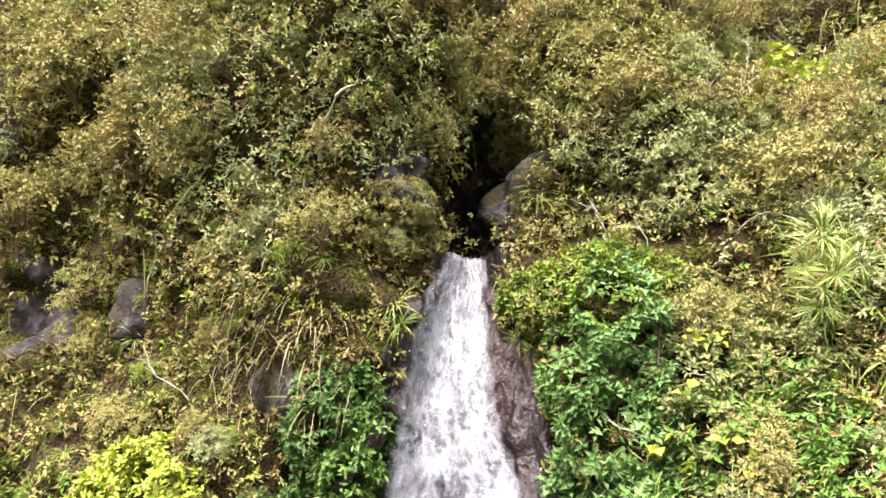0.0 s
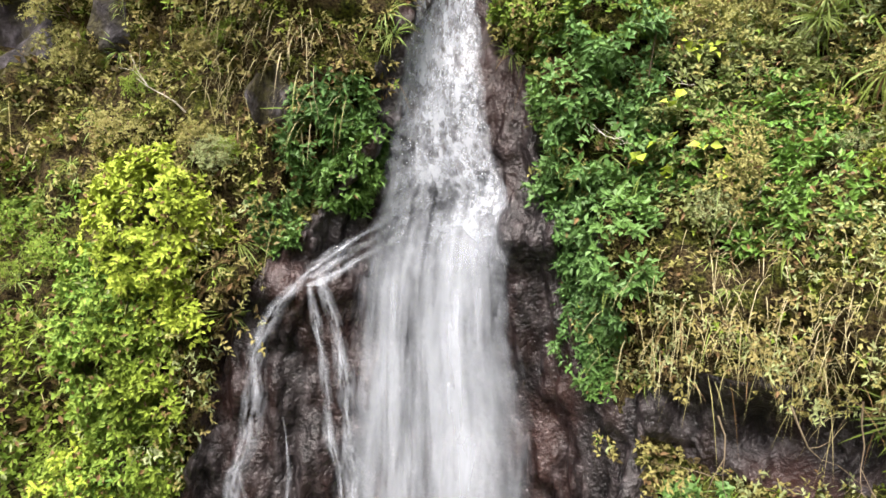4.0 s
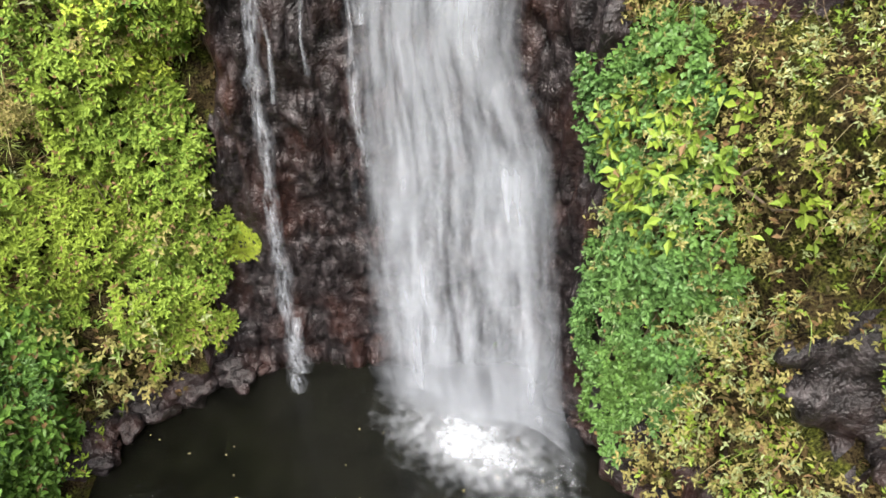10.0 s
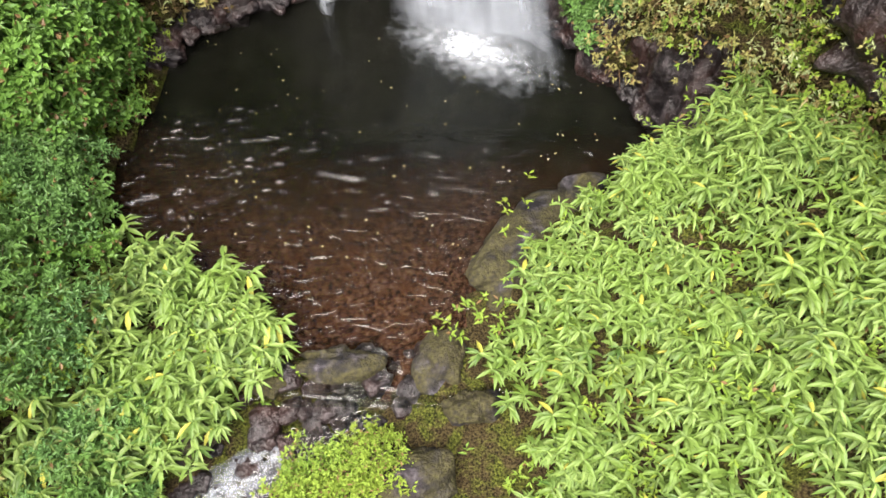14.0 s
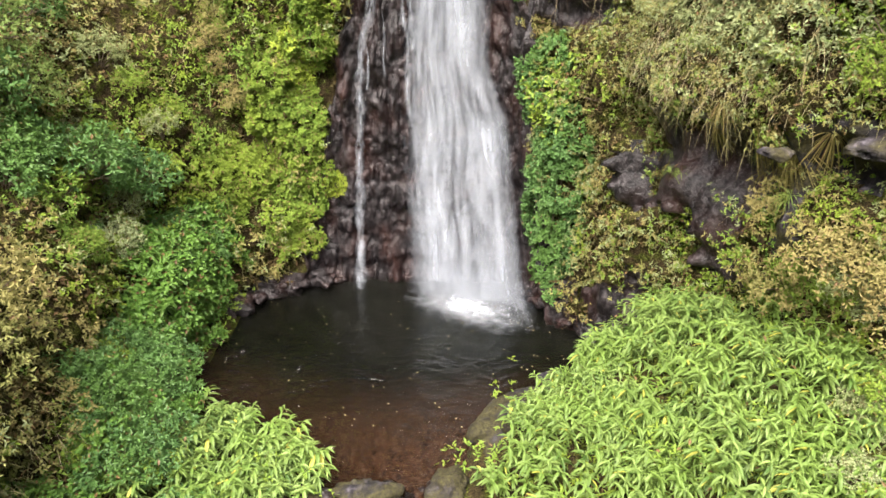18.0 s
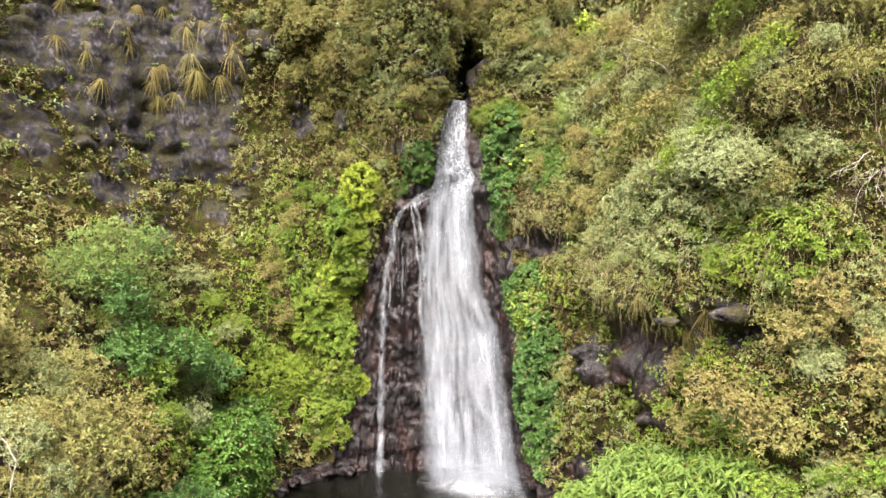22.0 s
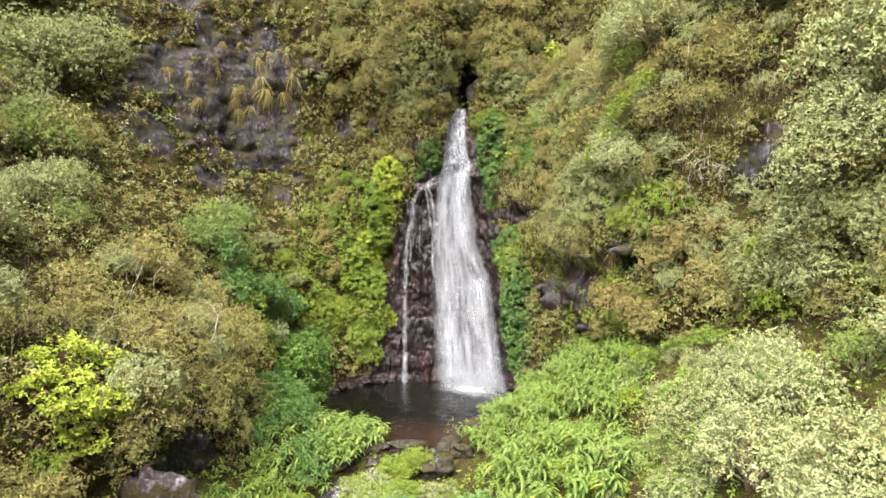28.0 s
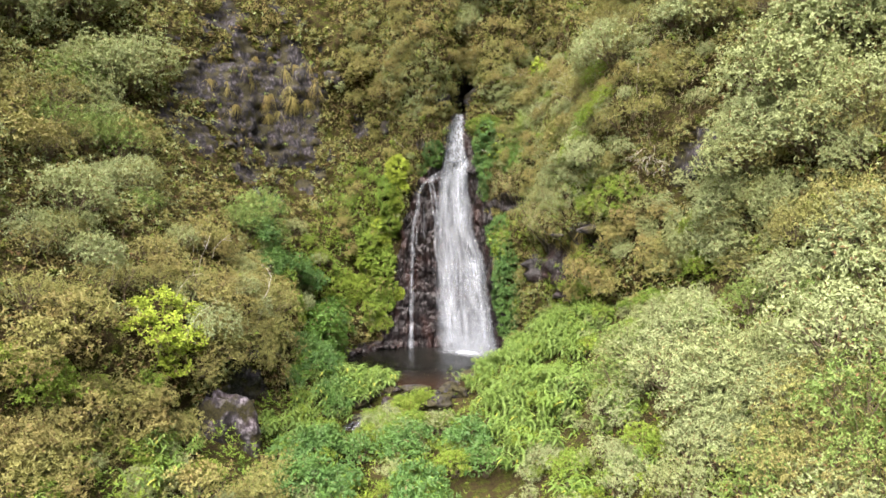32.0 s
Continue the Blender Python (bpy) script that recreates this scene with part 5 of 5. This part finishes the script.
# ginger
bank = GP[:, 0] > np.interp(-GP[:, 1], [5.5, 7, 8, 10, 12, 18], [4.9, 3.4, 2.5, 0.95, 0.3, -0.4])
zone(["ginger"], 180, (4.4, -10.9, 2), (3.9, 5.2, 4.5), (0.62, 0.85), "ground", extra=bank)
zone(["ginger"], 28, (3.4, -16.5, 1.0), (3.0, 2.8, 3), (0.9, 1.2), "ground")
zone(["ginger"], 38, (-5.7, -10.5, 0.4), (1.9, 2.0, 1.6), (0.75, 1.0), "ground")
zone(["ginger", "green"], 20, (-7.0, -15.0, 0), (2.4, 2.8, 3), (0.7, 1.0), "ground")
zone(["ginger"], 5, (-2.7, -11.6, 0.2), (0.5, 0.4, 1), (0.4, 0.5), "ground")
# single bushes that stand out on the wall
for q, k, size in (((7.0, -11.8, 11.9), "grey_tree", 0.85), ((6.4, -10.2, 12.8), "grey", 0.8), ((-12.4, -4.6, 9.0), "green_tree", 1.6)):
    place(KINDS[k], q, size, 0.9, unit(np.array([-0.3 if q[0] > 0 else 0.4, -0.6, 1.0])))
# tufts
zone(["tuft"], 18, (-5.7, 0.2, 11.2), (1.0, 2, 1.8), (0.9, 1.3), lean=2.0, clear=2)
zone(["tuft"], 70, (0, 0, 13), (8, 4, 7), (0.6, 1.1), lean=1.6, clear=2)
zone(["tuft"], 26, (-6.8, 0.5, 8), (2, 3, 3.5), (0.8, 1.3), lean=1.8, clear=2)
zone(["tuft"], 22, (4.2, -1.0, 14.8), (1.3, 2, 1.6), (1.0, 1.5), lean=1.8, clear=2)
zone(["tuft"], 24, (4.3, -2.2, 12.5), (2.0, 3, 2.6), (0.8, 1.3), lean=1.8, clear=2)
for i in range(12):
    place(TUFTS, (4.2 + rng.normal(0, 0.18), -1.75 + rng.normal(0, 0.12), 15.1 + rng.normal(0, 0.35)), rng.uniform(0.9, 1.3), 1.0, unit(np.array([-0.3, -1.0, 0.0])))
for q in ((-0.95, -0.35, 15.0), (-1.1, -0.35, 14.85), (-0.85, -0.3, 14.75)):
    place(TUFTS, q, 1.0, 1.0, unit(np.array([-0.1, -1.0, 0.9])))

# ---- rocks ----
ROCKS = [blob_mesh("boulder", 1.0, M["boulder"], 0.45, 1.1, 3.1 * i, 4, (1, 0.85, 0.7)) for i in range(5)]
WET_ROCKS = [blob_mesh("stone", 1.0, M["rock_wet"], 0.5, 1.2, 2.3 * i + 40, 3, (1, 0.85, 0.65)) for i in range(5)]


def rock(meshes, name, label, p, s, turn=None):
    ob = new(name, meshes[int(rng.integers(len(meshes)))])
    ob.matrix_basis = Matrix.LocRotScale(Vector(p), Euler((rng.normal(0, 0.15), rng.normal(0, 0.15), rng.uniform(0, 6.28) if turn is None else turn)), Vector(s))
    return tagged(ob, label, "rock")


for p, s, turn in (((1.45, -8.25, 0.05), (1.85, 1.25, 1.05), 0.87), ((2.75, -6.75, 0.1), (0.6, 0.5, 0.6), 0.2), ((0.75, -8.6, -0.05), (0.7, 0.55, 0.5), 1.0), ((-2.2, -10.75, 0.0), (0.75, 0.5, 0.45), 0.1),
                   ((-0.25, -10.7, 0.0), (0.6, 0.62, 0.5), 0.8), ((-0.9, -12.7, -0.2), (0.75, 0.7, 0.6), 0.3), ((-3.4, -11.1, -0.05), (0.45, 0.4, 0.35), 0.0), ((-4.9, -12.2, -0.3), (0.6, 0.5, 0.5), 0.5), ((0.2, -11.6, 0.1), (0.5, 0.45, 0.45), 0.5)):
    rock(ROCKS, "boulder", "mossy brown boulder at the pool's edge", p, s, turn)
for i in range(90):
    t = rng.uniform(0, 3.4)
    k = int(t)
    q = STREAM[k] + (STREAM[k + 1] - STREAM[k]) * (t - k) + rng.normal(0, 0.55, 2)
    if q[1] > -10.4:
        continue
    s = rng.uniform(0.08, 0.3)
    z = float(ground_z(q[:1], q[1:])[0])
    o = rock(WET_ROCKS, "stone", "wet dark stone in the stream bed", (q[0], q[1], z + s * 0.15), (s * 1.2, s, s))
    o["group"] = "stones in the stream"
edge = np.array([(-7.4, -2.6), (-7.0, -1.2), (-6.2, -0.4), (-5.2, 0.0), (-4.3, 0.1), (2.5, -0.6), (3.3, -1.9), (3.9, -2.9), (4.6, -3.7), (5.2, -4.6)])
for i in range(70):
    t = rng.uniform(0, len(edge) - 1.001)
    k = int(t)
    if k == 4:
        continue
    q = edge[k] + (edge[k + 1] - edge[k]) * (t - k) + rng.normal(0, 0.14, 2)
    s = rng.uniform(0.12, 0.4)
    o = rock(WET_ROCKS, "stone", "wet dark red-brown stone at the foot of the cliff", (q[0], q[1], rng.uniform(-0.05, 0.3)), (s * 1.3, s, s))
    o["group"] = "stones round the pool"

rock([blob_mesh("outcrop", 1.0, M["pale_rock"], 0.5, 1.3, 77.0, 4, (1, 0.8, 1.2))], "outcrop", "pale grey bare rock outcrop under the trees", (-9.2, -18.9, -0.1), (1.5, 1.0, 1.8), 0.3)

PALE = [blob_mesh("stone", 1.0, M["pale_rock"], 0.5, 1.3, 5.0 + i, 3, (1.3, 0.9, 0.5)) for i in range(3)]
for p, k in (((7.0, -11.6, 8.55), 0.4), ((5.5, -11.0, 8.2), 0.22)):
    rock(PALE, "stone", "pale lichened rock in the overhanging lip", p, (k * 1.3, k, k), 0.4)
n = 90
drift = np.stack([rng.uniform(-7, 4, n), rng.uniform(-8.5, -1.5, n), np.full(n, 0.03)], 1)
drift = drift[in_pool(drift[:, :2])]
v, f = rosettes(drift, np.tile(UP, (len(drift), 1)), 1, 0.07, 0.045, (1.4, 1.57), 0.0)
v[:, 2] = 0.03 + 0.15 * (v[:, 2] - 0.03)
tagged(new("floating_leaves", mesh_of("floating_leaves", v, f, M["straw"])), "fallen pale leaves drifting on the dark pool", "leaves", kind="stuff")

# stream below the outlet
n = 60
t = np.linspace(0, 6.0, n)
cx, cy = np.interp(t, range(len(STREAM)), STREAM[:, 0]), np.interp(t, range(len(STREAM)), STREAM[:, 1])
u = np.linspace(-1, 1, 9)
tx, ty = np.gradient(cx), np.gradient(cy)
ll = np.hypot(tx, ty)
sx = cx[:, None] - ty[:, None] / ll[:, None] * u * 0.6
sy = cy[:, None] + tx[:, None] / ll[:, None] * u * 0.6
sz = np.minimum.accumulate(np.minimum(ground_z(cx, cy) + 0.14, 0.0))[:, None] + 0.02 * vnoise(np.stack([sx * 5, sy * 5, 0 * sx], -1))
uv = np.stack([np.broadcast_to(u, sx.shape), np.broadcast_to(t[:, None] * 1.2, sx.shape)], -1).reshape(-1, 2)
tagged(new("stream_water", mesh_of("stream_water", np.stack([sx, sy, sz], -1), grid_faces(n, 9), M["pool"], smooth=True)), "clear stream water running out of the pool", "water", kind="structure").visible_shadow = False
tagged(new("stream_foam", mesh_of("stream_foam", np.stack([sx, sy, sz + 0.02], -1)[16:32], grid_faces(16, 9), M["fall_thread"], uv[16 * 9:32 * 9], True, np.ones(144))), "white water tumbling between stones", "water", kind="stuff")


# ---- bare branches ----
def branch(name, label, start, way, length, radius, bark, forks, seed_turn=0.5, twigs=True):
    """A bare crooked branch with forks and twigs."""
    base, made = new(name), []

    def grow(p, d, ln, r, depth):
        pts = [(p, r)]
        for i in range(4):
            d = unit(d + rng.normal(0, 0.22, 3))
            p = p + d * ln / 4
            pts.append((p, r * (1 - 0.2 * (i + 1))))
        made.append(part("limb" if depth else "twig", mesh_of("limb" if depth else "twig", *tubes([pts]), M[bark], smooth=True), base))
        if depth:
            for _ in range(forks):
                k = int(rng.integers(2, 5))
                grow(pts[k][0], unit(d + rng.normal(0, seed_turn, 3)), ln * rng.uniform(0.45, 0.7), r * 0.5, depth - 1)

    grow(np.array(start, float), unit(np.array(way, float)), length, radius, 2 if twigs else 1)
    return tagged(base, label, "branch")


branch("bare_sapling", "white bare crooked trunk on the cliff", (-2.0, -0.55, 17.0), (0.0, -0.05, 1), 1.0, 0.04, "pale_bark", 1)
for i in range(7):
    a = rng.uniform(-1, 1, 2)
    branch("dead_branch", "grey dead branches hanging on the cliff", (9.9 + a[0] * 0.6, -13.1, 12.5 + a[1] * 0.35), (-0.35 + 0.5 * a[0], -0.35, -0.8 + 0.3 * a[1]), 0.95, 0.012, "pale_bark", 4, 0.55)
branch("bare_sapling", "pale lichened bare trunk among the trees", (-8.0, -17.6, 5.9), (0.2, -0.3, 1), 1.2, 0.022, "pale_bark", 3)
for q in ((3.2, -2.9, 10.6), (3.8, -3.1, 10.7), (2.6, -2.6, 10.4)):
    branch("dead_branch", "thin brown twigs hanging over the rock", q, (0.1, -0.5, -1), 0.9, 0.012, "bark", 2)
for i in range(26):
    p, nr = scatter(1, VEG * step(1.1, 0.6, blob(CP, (2, 0, 16), (9, 8, 6))) * (np.abs(CP[:, 0] - 0.3) > 2.0))
    branch("dead_branch", "thin pale dead twig among the cliff plants", p[0], nr[0] * 0.8 + np.array([0, 0, 0.8]), rng.uniform(0.5, 1.0), 0.014, "pale_bark", 2)
for i in range(40):
    p, nr = scatter(1, VEG * step(1.1, 0.6, blob(CP, (9.5, -8.0, 16.0), (6, 9, 6))))
    branch("bare_sapling", "thin pinkish-grey dry stem standing among the bushes", p[0], nr[0] * 0.5 + np.array([0, 0, 1.2]), rng.uniform(1.0, 1.8), 0.016, "pale_bark" if i % 3 == 0 else "bark", 2, twigs=False)
for i in range(26):
    p, nr = scatter(1, VEG * step(1.1, 0.6, blob(CP, (-12.0, -17.0, 5.5), (5, 7, 5))))
    branch("bare_sapling", "thin grey stem among the trees of the spur", p[0] + nr[0] * 0.6, nr[0] * 0.6 + np.array([0, 0, 1.2]), rng.uniform(1.0, 1.8), 0.014, "pale_bark" if i % 4 == 0 else "bark", 2, twigs=False)
# unused models stay out of the place
for models in (*KINDS.values(), GINGER, TUFTS, TAN, FERNS):
    for ob in models:
        if ob.name not in USED:
            for o in (*ob.children_recursive, ob):
                bpy.data.objects.remove(o)
